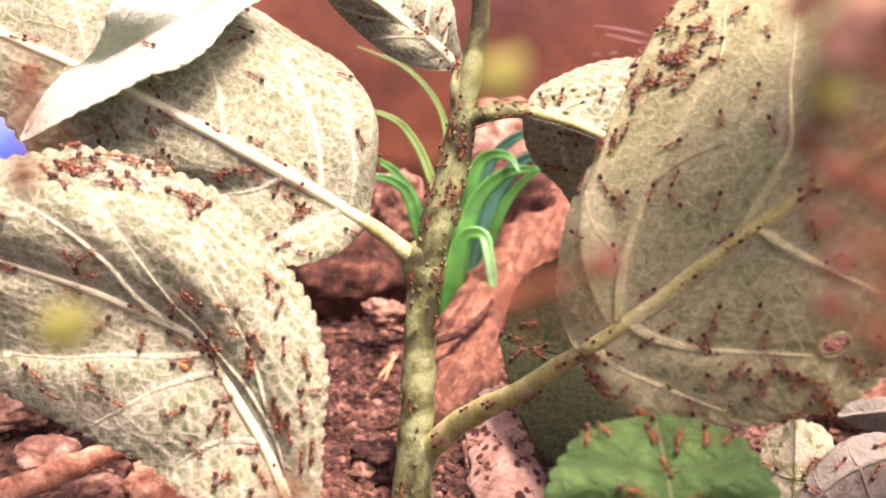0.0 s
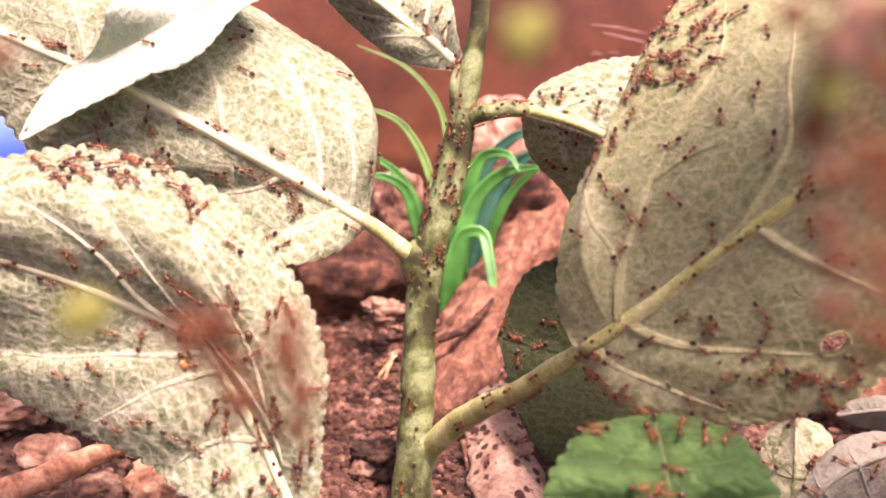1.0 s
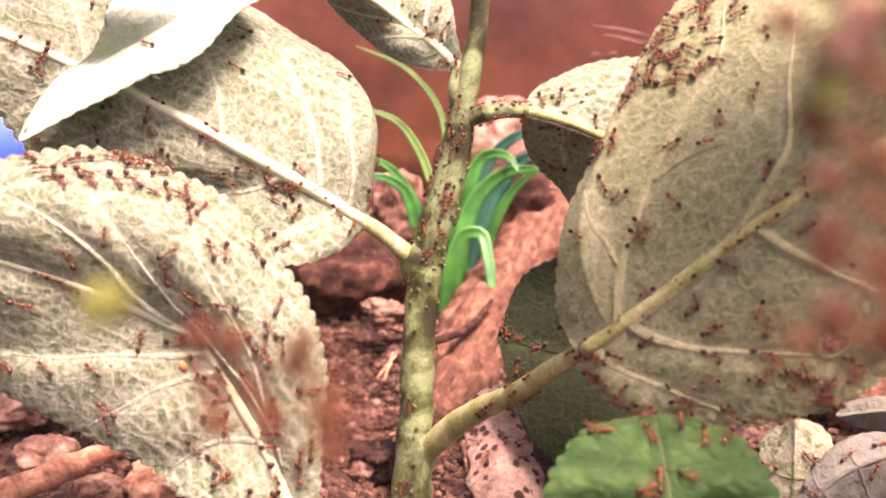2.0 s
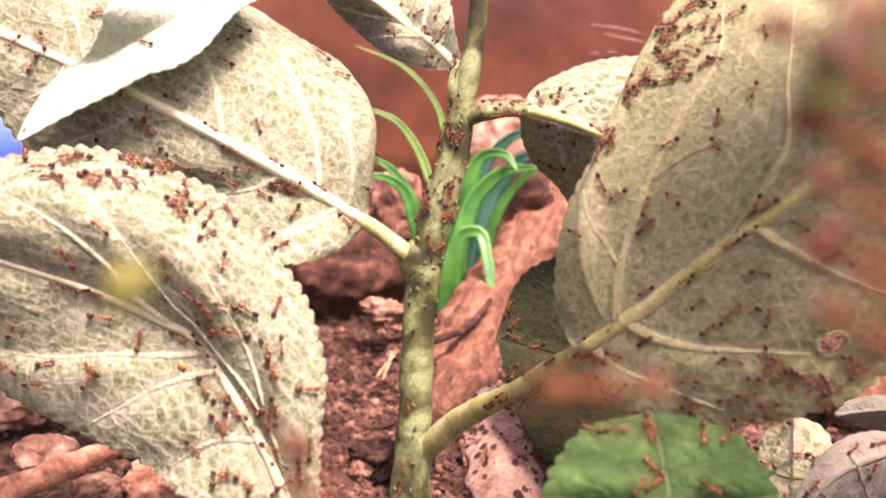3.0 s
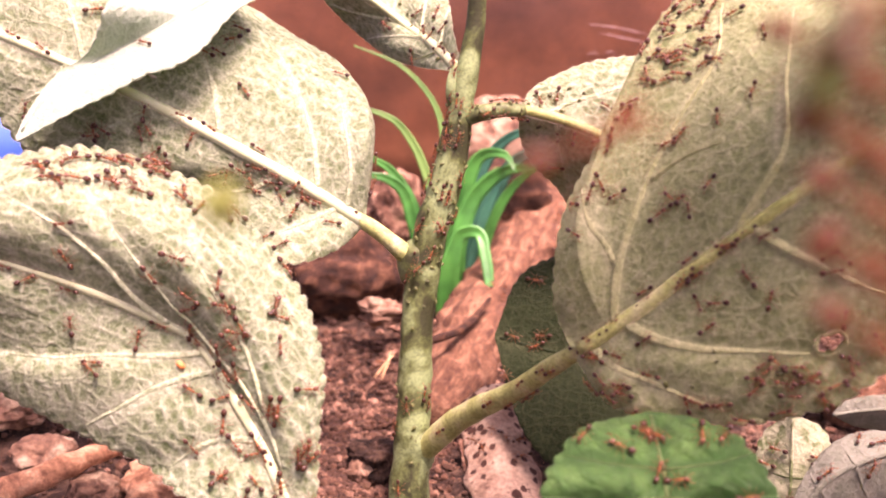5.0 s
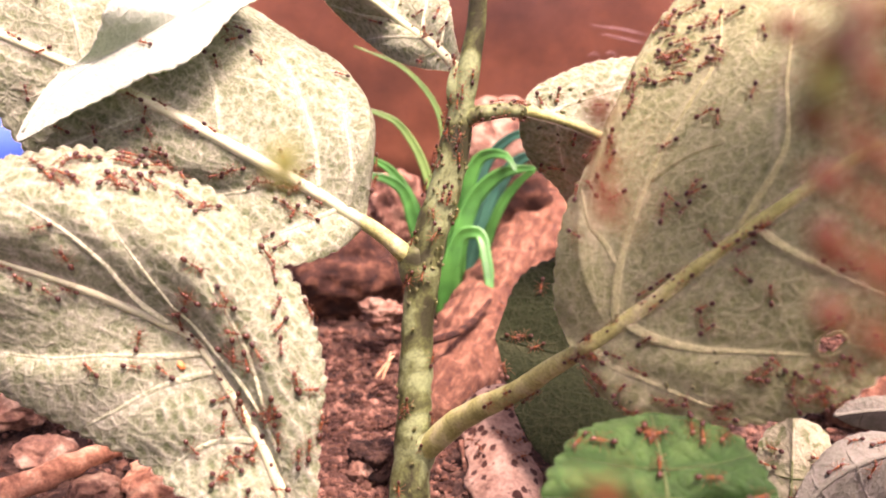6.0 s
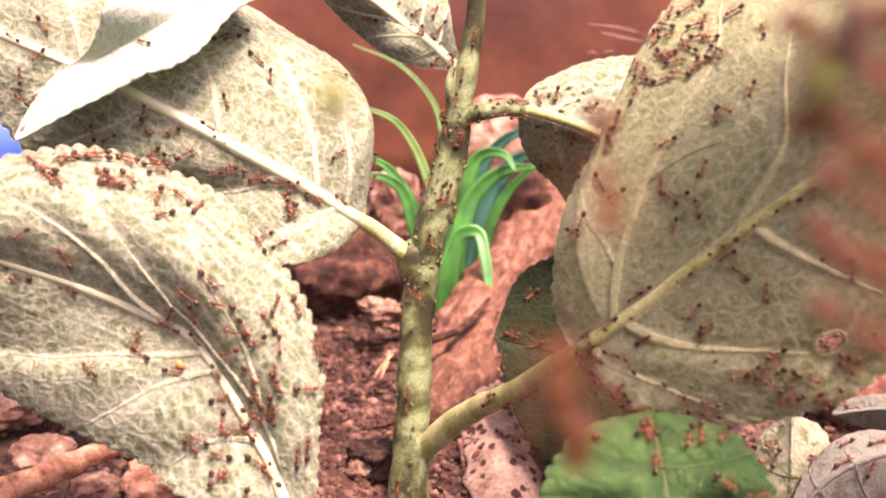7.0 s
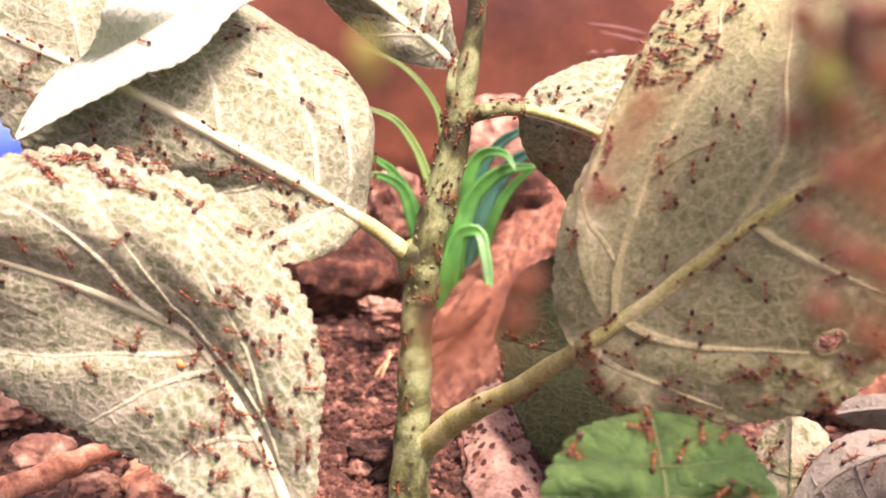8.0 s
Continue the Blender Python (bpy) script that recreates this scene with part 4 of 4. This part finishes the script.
def clods():
    """Crumbs of earth strewn over the soil before and behind the stem."""
    bm = bmesh.new()
    rnd = random.Random(5)
    ball = bmesh.new()
    bmesh.ops.create_icosphere(ball, subdivisions=1, radius=1.0)
    base = [v.co.copy() for v in ball.verts]
    tris = [[v.index for v in f.verts] for f in ball.faces]
    ball.free()
    for i in range(28000):
        x, y = rnd.uniform(-110, 130), rnd.triangular(175, 330, 230)
        r = 0.17 + 1.2 * rnd.random() ** 6
        if i > 24000:
            x, y, r = rnd.uniform(-42, 2), rnd.uniform(178, 265), 0.3 + 0.75 * rnd.random() ** 2
        z = soil_height(x, y)
        o = Vector((rnd.random() * 99, rnd.random() * 99, 0))
        vs = [bm.verts.new(((x + c.x * r * (1 + 0.5 * noise.noise(c * 1.5 + o))) * MM, (y + c.y * r * (1 + 0.5 * noise.noise(c + o))) * MM, (z + r * 0.4 + c.z * r * 0.8 * (1 + 0.5 * noise.noise(c * 2 + o))) * MM)) for c in base]
        for a, b, c in tris:
            bm.faces.new((vs[a], vs[b], vs[c]))
    ball = bmesh.new()
    bmesh.ops.create_icosphere(ball, subdivisions=2, radius=1.0)
    base = [v.co.copy() for v in ball.verts]
    tris = [[v.index for v in f.verts] for f in ball.faces]
    ball.free()
    for _ in range(1500):
        x, y, r = rnd.uniform(-36, -5), rnd.uniform(176, 232), 0.45 + 0.75 * rnd.random() ** 2
        z, o = soil_height(x, y) + rnd.uniform(0.0, 0.9), Vector((rnd.random() * 99, rnd.random() * 99, 5))
        vs = [bm.verts.new(((x + c.x * r * (1 + 0.6 * noise.noise(c + o))) * MM, (y + c.y * r * (1 + 0.6 * noise.noise(c * 1.4 + o))) * MM, (z + c.z * r * 0.85 * (1 + 0.6 * noise.noise(c * 1.8 + o))) * MM)) for c in base]
        for a, b, c in tris:
            bm.faces.new((vs[a], vs[b], vs[c])).smooth = True
    tagged(part("soil_crumbs", bm, CLOD, smooth=False), "loose reddish crumbs of earth on the soil", "soil", kind="stuff")


clods()

blue = bmesh.new()
bmesh.ops.create_cone(blue, cap_ends=True, segments=32, radius1=22 * MM, radius2=25 * MM, depth=44 * MM)
for v in blue.verts:
    v.co += Vector((-133.1, 320.7, 35.1)) * MM
bmesh.ops.bevel(blue, geom=[e for e in blue.edges if abs(e.verts[0].co.z - e.verts[1].co.z) < 1e-6], offset=2 * MM, segments=2, affect="EDGES")
tagged(part("blue_cup", blue, BLUE), "blue plastic cup standing at the tub wall", "cup")


# ---- the front pane ----
def pane():
    bm = bmesh.new()
    bmesh.ops.create_cube(bm, size=1.0)
    for v in bm.verts:
        v.co = Vector((v.co.x * 0.5, 0.0385 + v.co.y * 0.003, 0.125 + v.co.z * 0.25))
    bmesh.ops.bevel(bm, geom=bm.edges[:], offset=0.0008, segments=2, affect="EDGES")
    ob = tagged(part("window_pane", bm, GLASS, smooth=False), "clear glass pane before the plant", "glass", kind="structure")
    ob.visible_shadow = False


pane()


# ---- ants ----
def ball_into(bm, centre, radii, detail=2):
    for v in bmesh.ops.create_icosphere(bm, subdivisions=detail, radius=1.0)["verts"]:
        v.co = Vector((centre[0] + v.co.x * radii[0], centre[1] + v.co.y * radii[1], centre[2] + v.co.z * radii[2])) * MM


def build_ant(label, group, shell, face, tail, limb):
    """A worker ant, 3.3 mm long, that looks along +X and stands on z = 0."""
    ant = tagged(new("ant"), label, "ant", group)
    bm = bmesh.new()
    ball_into(bm, (0.30, 0, 0.62), (0.36, 0.19, 0.22))
    ball_into(bm, (-0.22, 0, 0.54), (0.33, 0.14, 0.16))
    ball_into(bm, (-0.62, 0, 0.56), (0.11, 0.08, 0.13), 1)
    ball_into(bm, (-0.82, 0, 0.55), (0.11, 0.09, 0.13), 1)
    part("thorax", bm, shell, ant)
    bm = bmesh.new()
    ball_into(bm, (1.02, 0, 0.62), (0.38, 0.33, 0.25))
    tube_into(bm, [(1.3, 0.12, 0.52), (1.5, 0.1, 0.5), (1.58, 0.0, 0.5)], [0.09, 0.06, 0.03], 5)
    tube_into(bm, [(1.3, -0.12, 0.52), (1.5, -0.1, 0.5), (1.58, 0.0, 0.5)], [0.09, 0.06, 0.03], 5)
    part("head", bm, face, ant)
    bm = bmesh.new()
    ball_into(bm, (-1.38, 0, 0.55), (0.52, 0.40, 0.37))
    part("gaster", bm, tail, ant, "glossy darker gaster")
    for sign in (1, -1):
        bm = bmesh.new()
        tube_into(bm, [(1.25, 0.15 * sign, 0.75), (1.5, 0.62 * sign, 0.95), (2.0, 0.62 * sign, 0.6)], [0.05, 0.05, 0.07], 4)
        part("antenna", bm, limb, ant)
        for x, reach, lean in ((0.42, 1.15, 0.75), (0.12, 1.35, -0.05), (-0.16, 1.4, -0.95)):
            bm = bmesh.new()
            tube_into(bm, [(x, 0.15 * sign, 0.5), (x + lean * 0.3, 0.55 * reach * sign, 0.95), (x + lean * 0.75, 0.9 * reach * sign, 0.4), (x + lean * 1.05, 1.05 * reach * sign, 0.02)], [0.05, 0.04, 0.028, 0.018], 4)
            part("leg", bm, limb, ant)
    return ant


ANT_MODEL = build_ant("small red-brown worker ant with a dark gaster", "ants on the plant", ANT, ANT_HEAD, ANT_DARK, ANT_LEG)
LIT_ANT_MODEL = build_ant("worker ant walking on the glass, backlight put into its orange colour", "ants on the glass", LIT_SHELL, LIT_SHELL, LIT_TAIL, LIT_SHELL)
ant_paths = []          # (thing, rows)


def stand(p, n, heading):
    """The pose of a thing on a surface: z along the normal n, x as near to heading as the surface lets it."""
    n = unit(n)
    x = unit(heading - n * np.dot(heading, n))
    y = np.cross(n, x)
    return Matrix(((x[0], y[0], n[0], p[0] * MM), (x[1], y[1], n[1], p[1] * MM), (x[2], y[2], n[2], p[2] * MM), (0, 0, 0, 1)))


def rows_on(surface, path, heading0, times):
    """Turns a path in a surface's own coordinates into poses; the heading follows the path, and turns by 65 degrees a row at most."""
    pts = [surface.at(*path(t)) for t in times]
    rows, head = [], heading0
    for i, t in enumerate(times):
        p, n, run = pts[i]
        ahead = pts[min(i + 1, len(times) - 1)][0] - pts[max(i - 1, 0)][0]
        side = np.cross(n, run)
        if np.linalg.norm(ahead) > 0.5:
            want = math.atan2(np.dot(ahead, side), np.dot(ahead, run))
            turn = (want - head + math.pi) % (2 * math.pi) - math.pi
            head += turn if i == 0 else max(-1.1, min(1.1, turn))
        rows.append((t, stand(p, n, run * math.cos(head) + side * math.sin(head))))
    return rows


TIMES = [round(0.4 * i, 2) for i in range(21)]


def another_ant(rows, size=1.0, model=ANT_MODEL):
    a = copy_thing(model, rows[0][1])
    a.scale = (size, size, size)
    ant_paths.append((a, rows))
    return a


def wander(surface, count, seed, t_range=(0.05, 0.95), s_range=(-0.92, 0.92), still=0.4, pace=1.0, size=1.0):
    """Ants that roam a leaf; some of them stay and feed."""
    rnd = random.Random(seed)
    for _ in range(count):
        t0, s0 = rnd.uniform(*t_range), rnd.uniform(*s_range)
        at, as_ = rnd.uniform(0.05, 0.28) * pace, rnd.uniform(0.1, 0.5) * pace
        w1, w2, p1, p2 = rnd.uniform(0.25, 0.7), rnd.uniform(0.25, 0.7), rnd.uniform(0, 6.28), rnd.uniform(0, 6.28)
        if rnd.random() < still:
            at, as_ = 0.0, 0.0
        clip = lambda v, r: min(max(v, r[0]), r[1])
        path = lambda t: (clip(t0 + at * math.sin(w1 * t + p1), t_range), clip(s0 + as_ * math.sin(w2 * t + p2), s_range))
        times = TIMES if at else [0.0, 4.0, 8.0]
        another_ant(rows_on(surface, path, rnd.uniform(-3.1, 3.1), times), size * rnd.uniform(0.84, 1.08))


def trail(surface, count, seed, s_range, u_range=(0.02, 0.98), pace=12.0, size=1.0, still=0.3):
    """Ants that run along a midrib or a stem, up or down."""
    rnd = random.Random(seed)
    for _ in range(count):
        u0, s0, way = rnd.uniform(*u_range), rnd.uniform(*s_range), rnd.choice((-1, 1))
        v = way * rnd.uniform(0.3, 1.0) * pace / surface.size
        if rnd.random() < still:
            v = 0.0
        wob = rnd.uniform(0.05, 0.2) * (s_range[1] - s_range[0])
        start = u0 - v * 4
        path = lambda t: (min(max(start + v * t, u_range[0]), u_range[1]), min(max(s0 + (wob * math.sin(t * 1.3 + u0 * 9) if v else 0), s_range[0]), s_range[1]))
        another_ant(rows_on(surface, path, rnd.choice((0.1, 3.0)), TIMES if v else [0.0, 4.0, 8.0]), size * rnd.uniform(0.76, 0.96))


wander(leaf_a, 32, 11, (0.03, 0.76), (-0.8, 0.75))
trail(leaf_a, 7, 12, (-0.06, 0.06), (0.0, 0.82))
wander(leaf_a, 10, 31, CROWD_A, (-0.35, -0.03), pace=0.4)
wander(leaf_b, 32, 13, (0.05, 0.72), (-0.75, 0.97), size=1.12)
trail(leaf_b, 9, 14, (-0.05, 0.06), (0.0, 0.8))
wander(leaf_b, 20, 15, CROWD_B, (0.72, 0.99), pace=0.5, size=1.12)
wander(leaf_b, 14, 33, (0.0, 0.35), (-0.2, 0.9), pace=0.5, size=1.12)
wander(leaf_c, 1, 16, (0.2, 0.9), (-0.8, 0.3))
wander(leaf_d, 11, 17, (0.0, 0.5), (-0.9, 0.9), pace=0.6, still=0.6)
wander(leaf_e, 9, 18, (0.0, 0.45), (-0.9, 0.9), pace=0.6, still=0.6)
wander(leaf_f, 21, 19, (0.03, 0.62), (-0.92, 0.75), size=0.92)
wander(leaf_f, 24, 20, CROWD_F, (0.55, 0.95), pace=0.5, size=0.95)
trail(leaf_f, 13, 21, (-0.04, 0.04), (0.0, 0.7))
wander(leaf_f, 14, 41, (0.04, 0.45), (-0.92, -0.15), pace=0.6, size=0.92)
wander(leaf_f, 8, 42, (0.15, 0.5), (0.2, 0.9), pace=0.6, size=0.92)
wander(leaf_b, 10, 43, (0.15, 0.45), (0.0, 0.45), pace=0.5, size=1.12)
wander(leaf_f, 22, 51, CROWD_F, (0.62, 0.99), pace=0.4, size=0.92)
wander(leaf_f, 18, 52, (0.03, 0.3), (-0.99, -0.6), pace=0.4, size=0.92)
wander(leaf_k, 4, 53, (0.2, 0.7), (-0.7, 0.7), pace=0.6)
wander(leaf_g, 6, 22, (0.55, 0.95), (-0.9, 0.9))
wander(leaf_h, 13, 23, (0.3, 0.95), (-0.9, 0.9))
wander(leaf_i, 9, 24, (0.2, 0.7), (-0.7, 0.9))
trail(stem_rod, 15, 25, (-1.3, 1.3), (0.4, 0.97), pace=8, still=0.55)
trail(stem_rod, 15, 29, (-1.4, 1.4), (0.52, 0.73), pace=4, still=0.6)
trail(stalk_e, 7, 35, (-1.4, 1.4), (0.25, 0.9), pace=3, still=0.6)
trail(branch_rod, 11, 26, (-1.2, 1.2), (0.05, 0.98), pace=8)


class Soil:
    """The soil as a surface for ants: (x, y) in mm."""
    size = 1.0

    def at(self, x, y):
        return v3((x, y, soil_height(x, y) + 0.3)), v3((0, 0, 1)), v3((1, 0, 0))


wander(Soil(), 6, 27, (-105, -55), (215, 260), pace=20)
wander(Soil(), 5, 28, (-35, -5), (235, 290), pace=20)


class Bark:
    """The top of the bark sheet: shares of the way along and across it."""
    size = 28.0

    def at(self, u, w):
        return bark_place(u, w) + v3((0, -0.1, 0.2)), unit(v3((0, -0.5, 1))), v3((0, -1, -0.5))


wander(Bark(), 8, 61, (0.15, 0.95), (0.12, 0.9), pace=0.5)
trail(Rod(CLAY_LOG, [8.4, 9.3, 9.8, 10.3, 10.3, 9.8]), 6, 62, (-0.3, 0.5), (0.25, 0.95), pace=6)


class Pane:
    """The far face of the pane: (x, z) in mm."""
    size = 1.0

    def at(self, x, z):
        return v3((x, 40.2, z)), v3((0, 1, 0)), v3((1, 0, 0))


def on_pane(keys, size=1.5, crowd=1):
    """A few ants that walk close together on the glass through (seconds, place)."""
    c = spline([k[0] for k in keys], [(k[1][0], k[1][2]) for k in keys])
    times = [0.25 * i for i in range(33)]
    for i in range(crowd):
        turn = 2.1 * i + keys[0][1][0]
        dx, dz = (1.35 * math.cos(turn), 1.35 * math.sin(turn)) if i else (0.0, 0.0)
        another_ant(rows_on(Pane(), lambda t: (c(t)[0] + dx, c(t)[1] + dz), 0.5 + 1.9 * i, times), size * (1 - 0.08 * i), LIT_ANT_MODEL)


on_pane([(0, (4.0, 40.5, 102.7)), (0.2, (1.6, 40.5, 101.4)), (0.4, (-3.1, 40.5, 101.4)), (0.6, (-8.4, 40.5, 99.6)), (1.0, (-8.6, 40.5, 98.9)), (1.7, (-7.9, 40.5, 99.1)), (2.3, (-7.2, 40.5, 97.2)), (2.8, (-6.1, 40.5, 95.9)), (3.4, (-5.4, 40.5, 87.5)), (8.0, (-4.9, 40.5, 86.0))])
on_pane([(0, (24.1, 40.5, 101.5)), (2.0, (15.5, 40.5, 100.6)), (2.8, (8.7, 40.5, 99.1)), (3.0, (6.2, 40.5, 98.2)), (3.2, (4.8, 40.5, 98.7)), (3.5, (6.0, 40.5, 101.5)), (4.0, (5.8, 40.5, 104.3)), (4.5, (4.7, 40.5, 107.3)), (5.2, (5.6, 40.5, 108.4)), (6.0, (5.9, 40.5, 107.3)), (6.5, (5.7, 40.5, 107.1)), (7.0, (6.0, 40.5, 106.9)), (8.0, (6.7, 40.5, 108.1))])
on_pane([(0, (8.8, 40.5, 86.0)), (5.6, (8.0, 40.5, 88.9)), (6.5, (6.0, 40.5, 95.4)), (7.0, (5.0, 40.5, 98.2)), (7.2, (4.7, 40.5, 100.0)), (7.5, (2.7, 40.5, 100.8)), (7.8, (1.6, 40.5, 103.4)), (8.0, (1.4, 40.5, 101.5))], crowd=2)
on_pane([(0, (14.9, 40.5, 112.9)), (4, (15.2, 40.5, 113.1)), (8, (14.7, 40.5, 113.0))], crowd=2)
on_pane([(0, (14.2, 40.5, 112.1)), (4, (13.7, 40.5, 111.3)), (8, (14.5, 40.5, 111.7))])
on_pane([(0, (15.5, 40.5, 110.9)), (4, (15.8, 40.5, 110.3)), (8, (15.5, 40.5, 110.6))])
on_pane([(0, (15.6, 40.5, 108.4)), (4, (14.9, 40.5, 108.0)), (8, (16.1, 40.5, 108.2))])
on_pane([(0, (15.0, 40.5, 107.3)), (4, (15.6, 40.5, 108.2)), (8, (14.7, 40.5, 107.8))])
on_pane([(0, (16.1, 40.5, 106.1)), (4, (15.8, 40.5, 105.8)), (8, (16.4, 40.5, 105.9))])
on_pane([(0, (16.0, 40.5, 104.3)), (4, (16.5, 40.5, 103.6)), (8, (15.8, 40.5, 103.9))])
on_pane([(0, (16.8, 40.5, 102.5)), (4, (15.9, 40.5, 103.1)), (8, (17.2, 40.5, 102.8))])
on_pane([(0, (16.6, 40.5, 100.8)), (4, (16.9, 40.5, 100.3)), (8, (16.5, 40.5, 100.6))])
on_pane([(0, (-7.1, 40.5, 90.9)), (0.6, (-5.9, 40.5, 97.7)), (1.2, (-6.3, 40.5, 98.4)), (1.8, (-5.8, 40.5, 98.7)), (2.4, (-4.2, 40.5, 93.0)), (3.0, (-3.9, 40.5, 88.1)), (8, (-3.5, 40.5, 86.9))], crowd=2)
on_pane([(0, (-12.2, 40.5, 91.4)), (0.6, (-8.9, 40.5, 98.2)), (1.2, (-9.3, 40.5, 99.6)), (1.8, (-8.4, 40.5, 100.3)), (2.4, (-12.3, 40.5, 93.0)), (3.0, (-13.9, 40.5, 88.1)), (8, (-14.5, 40.5, 86.9))])
on_pane([(0, (-15.3, 40.5, 109.0)), (0.6, (-15.4, 40.5, 111.1)), (1.2, (-19.5, 40.5, 111.9)), (8, (-20.6, 40.5, 112.3))])


def crumb(seed):
    """A torn, cupped bit of yellow-green leaf."""
    bm = bmesh.new()
    lump(bm, (0, 0, 0.5), (1.15, 0.95, 0.4), seed, 0.5, 3)
    return tagged(part("leaf_crumb", bm, CRUMB), "yellow-green torn crumb of leaf on the glass", "leaf crumb", "leaf crumbs on the glass")


# Pinkish lump added in place of a bright, blurred haze.
def scrap():
    bm = bmesh.new()
    lump(bm, (0, 0, 0.5), (1.9, 1.3, 0.4), 21, 0.5, 3)
    return tagged(part("petal_scrap", bm, PINK), "pale pinkish lump on the glass, added for a bright haze", "petal scrap")


def drift(ob, keys):
    c = spline([k[0] for k in keys], [(k[1][0], k[1][2]) for k in keys])
    ant_paths.append((ob, [(0.5 * i, Matrix.Translation((c(0.5 * i)[0] * MM, 0.0402, c(0.5 * i)[1] * MM)) @ pose(0, 0, 0, -90, 0, 40 + 3 * i)) for i in range(17)]))


drift(crumb(3), [(0, (-14.2, 40.5, 101.1)), (1.5, (-12.9, 40.5, 101.8)), (2.8, (-11.6, 40.5, 102.7)), (3.5, (-10.7, 40.5, 103.4)), (4.5, (-8.7, 40.5, 105.4)), (5.8, (-5.7, 40.5, 107.1)), (6.5, (-4.1, 40.5, 108.8)), (7.0, (-3.3, 40.5, 109.9)), (8.0, (-2.1, 40.5, 111.5))])
drift(crumb(5), [(0, (2.3, 40.5, 110.8)), (0.5, (2.8, 40.5, 111.4)), (1.0, (3.2, 40.5, 112.2)), (1.5, (4.3, 40.5, 112.8)), (2.2, (5.3, 40.5, 116.3)), (8.0, (5.6, 40.5, 117.5))])
drift(scrap(), [(0, (14.8, 40.5, 112.4)), (4.0, (14.7, 40.5, 112.5)), (8.0, (14.8, 40.5, 112.3))])
drift(crumb(8), [(0, (14.2, 40.5, 110.2)), (4.0, (14.1, 40.5, 110.3)), (8.0, (14.0, 40.5, 110.5))])


# ---- aphids, grains ----
def build_aphid():
    aphid = tagged(new("aphid"), "plump yellow-green aphid sucking on the plant", "aphid", "aphids on the plant")
    bm = bmesh.new()
    ball_into(bm, (-0.1, 0, 0.3), (0.5, 0.34, 0.3))
    ball_into(bm, (0.38, 0, 0.26), (0.22, 0.22, 0.19), 1)
    part("body", bm, APHID, aphid)
    for sign in (1, -1):
        for x, lean in ((0.25, 0.25), (0.05, 0.0), (-0.15, -0.3)):
            bm = bmesh.new()
            tube_into(bm, [(x, 0.2 * sign, 0.25), (x + lean, 0.5 * sign, 0.02)], [0.04, 0.025], 4)
            part("leg", bm, APHID, aphid)
    return aphid


APHID_MODEL = build_aphid()
rnd = random.Random(77)


def aphids(surface, count, u_range, s_range):
    for _ in range(count):
        p, n, run = surface.at(rnd.uniform(*u_range), rnd.uniform(*s_range))
        a = rnd.uniform(0, 6.28)
        m = stand(p, n, run * math.cos(a) + np.cross(n, run) * math.sin(a))
        copy_thing(APHID_MODEL, m @ Matrix.Scale(rnd.uniform(0.5, 1.0), 4))


aphids(stem_rod, 62, (0.5, 0.74), (-1.4, 1.4))
aphids(stem_rod, 16, (0.76, 0.98), (-1.4, 1.4))
aphids(stalk_e, 10, (0.3, 0.95), (-1.2, 1.2))
aphids(leaf_d, 14, (0.0, 0.6), (-0.3, 0.8))
aphids(leaf_e, 14, (0.0, 0.3), (-0.3, 0.5))
aphids(leaf_f, 8, (0.05, 0.3), (-0.8, -0.3))
ant_paths.append((LIT_ANT_MODEL, rows_on(Pane(), lambda t: (13.0 + 0.2 * math.sin(t), 118.0 + 0.3 * t), 0.4, TIMES)))
ant_paths.append((ANT_MODEL, rows_on(leaf_a, lambda t: (0.3 + 0.02 * t, 0.3), 0.4, TIMES)))
APHID_MODEL.matrix_world = stand(*leaf_e.at(0.2, 0.1)[:2], v3((1, 0, 0)))

p, n, run = leaf_b.at(0.34, -0.12)
grain = tagged(part("orange_grain", lump(bmesh.new(), (0, 0, 0.4), (0.8, 0.5, 0.4), 2, 0.3, 3), ORANGE), "tiny orange grain lying on a leaf", "grain")
grain.matrix_world = stand(p, n, run)
p, n, run = leaf_a.at(0.52, 0.1)
larva = tagged(part("larva", tube([(-0.8, 0, 0.25), (-0.3, 0.05, 0.28), (0.3, 0.05, 0.28), (0.8, 0, 0.25)], [0.12, 0.28, 0.28, 0.12], 8, 0, 12), LARVA), "tiny cream-white larva lying on a leaf", "larva")
larva.matrix_world = stand(p, n, run)


# ---- what moves ----
def motions():
    for thing, rows in ant_paths:
        walk(thing, rows)


motions()
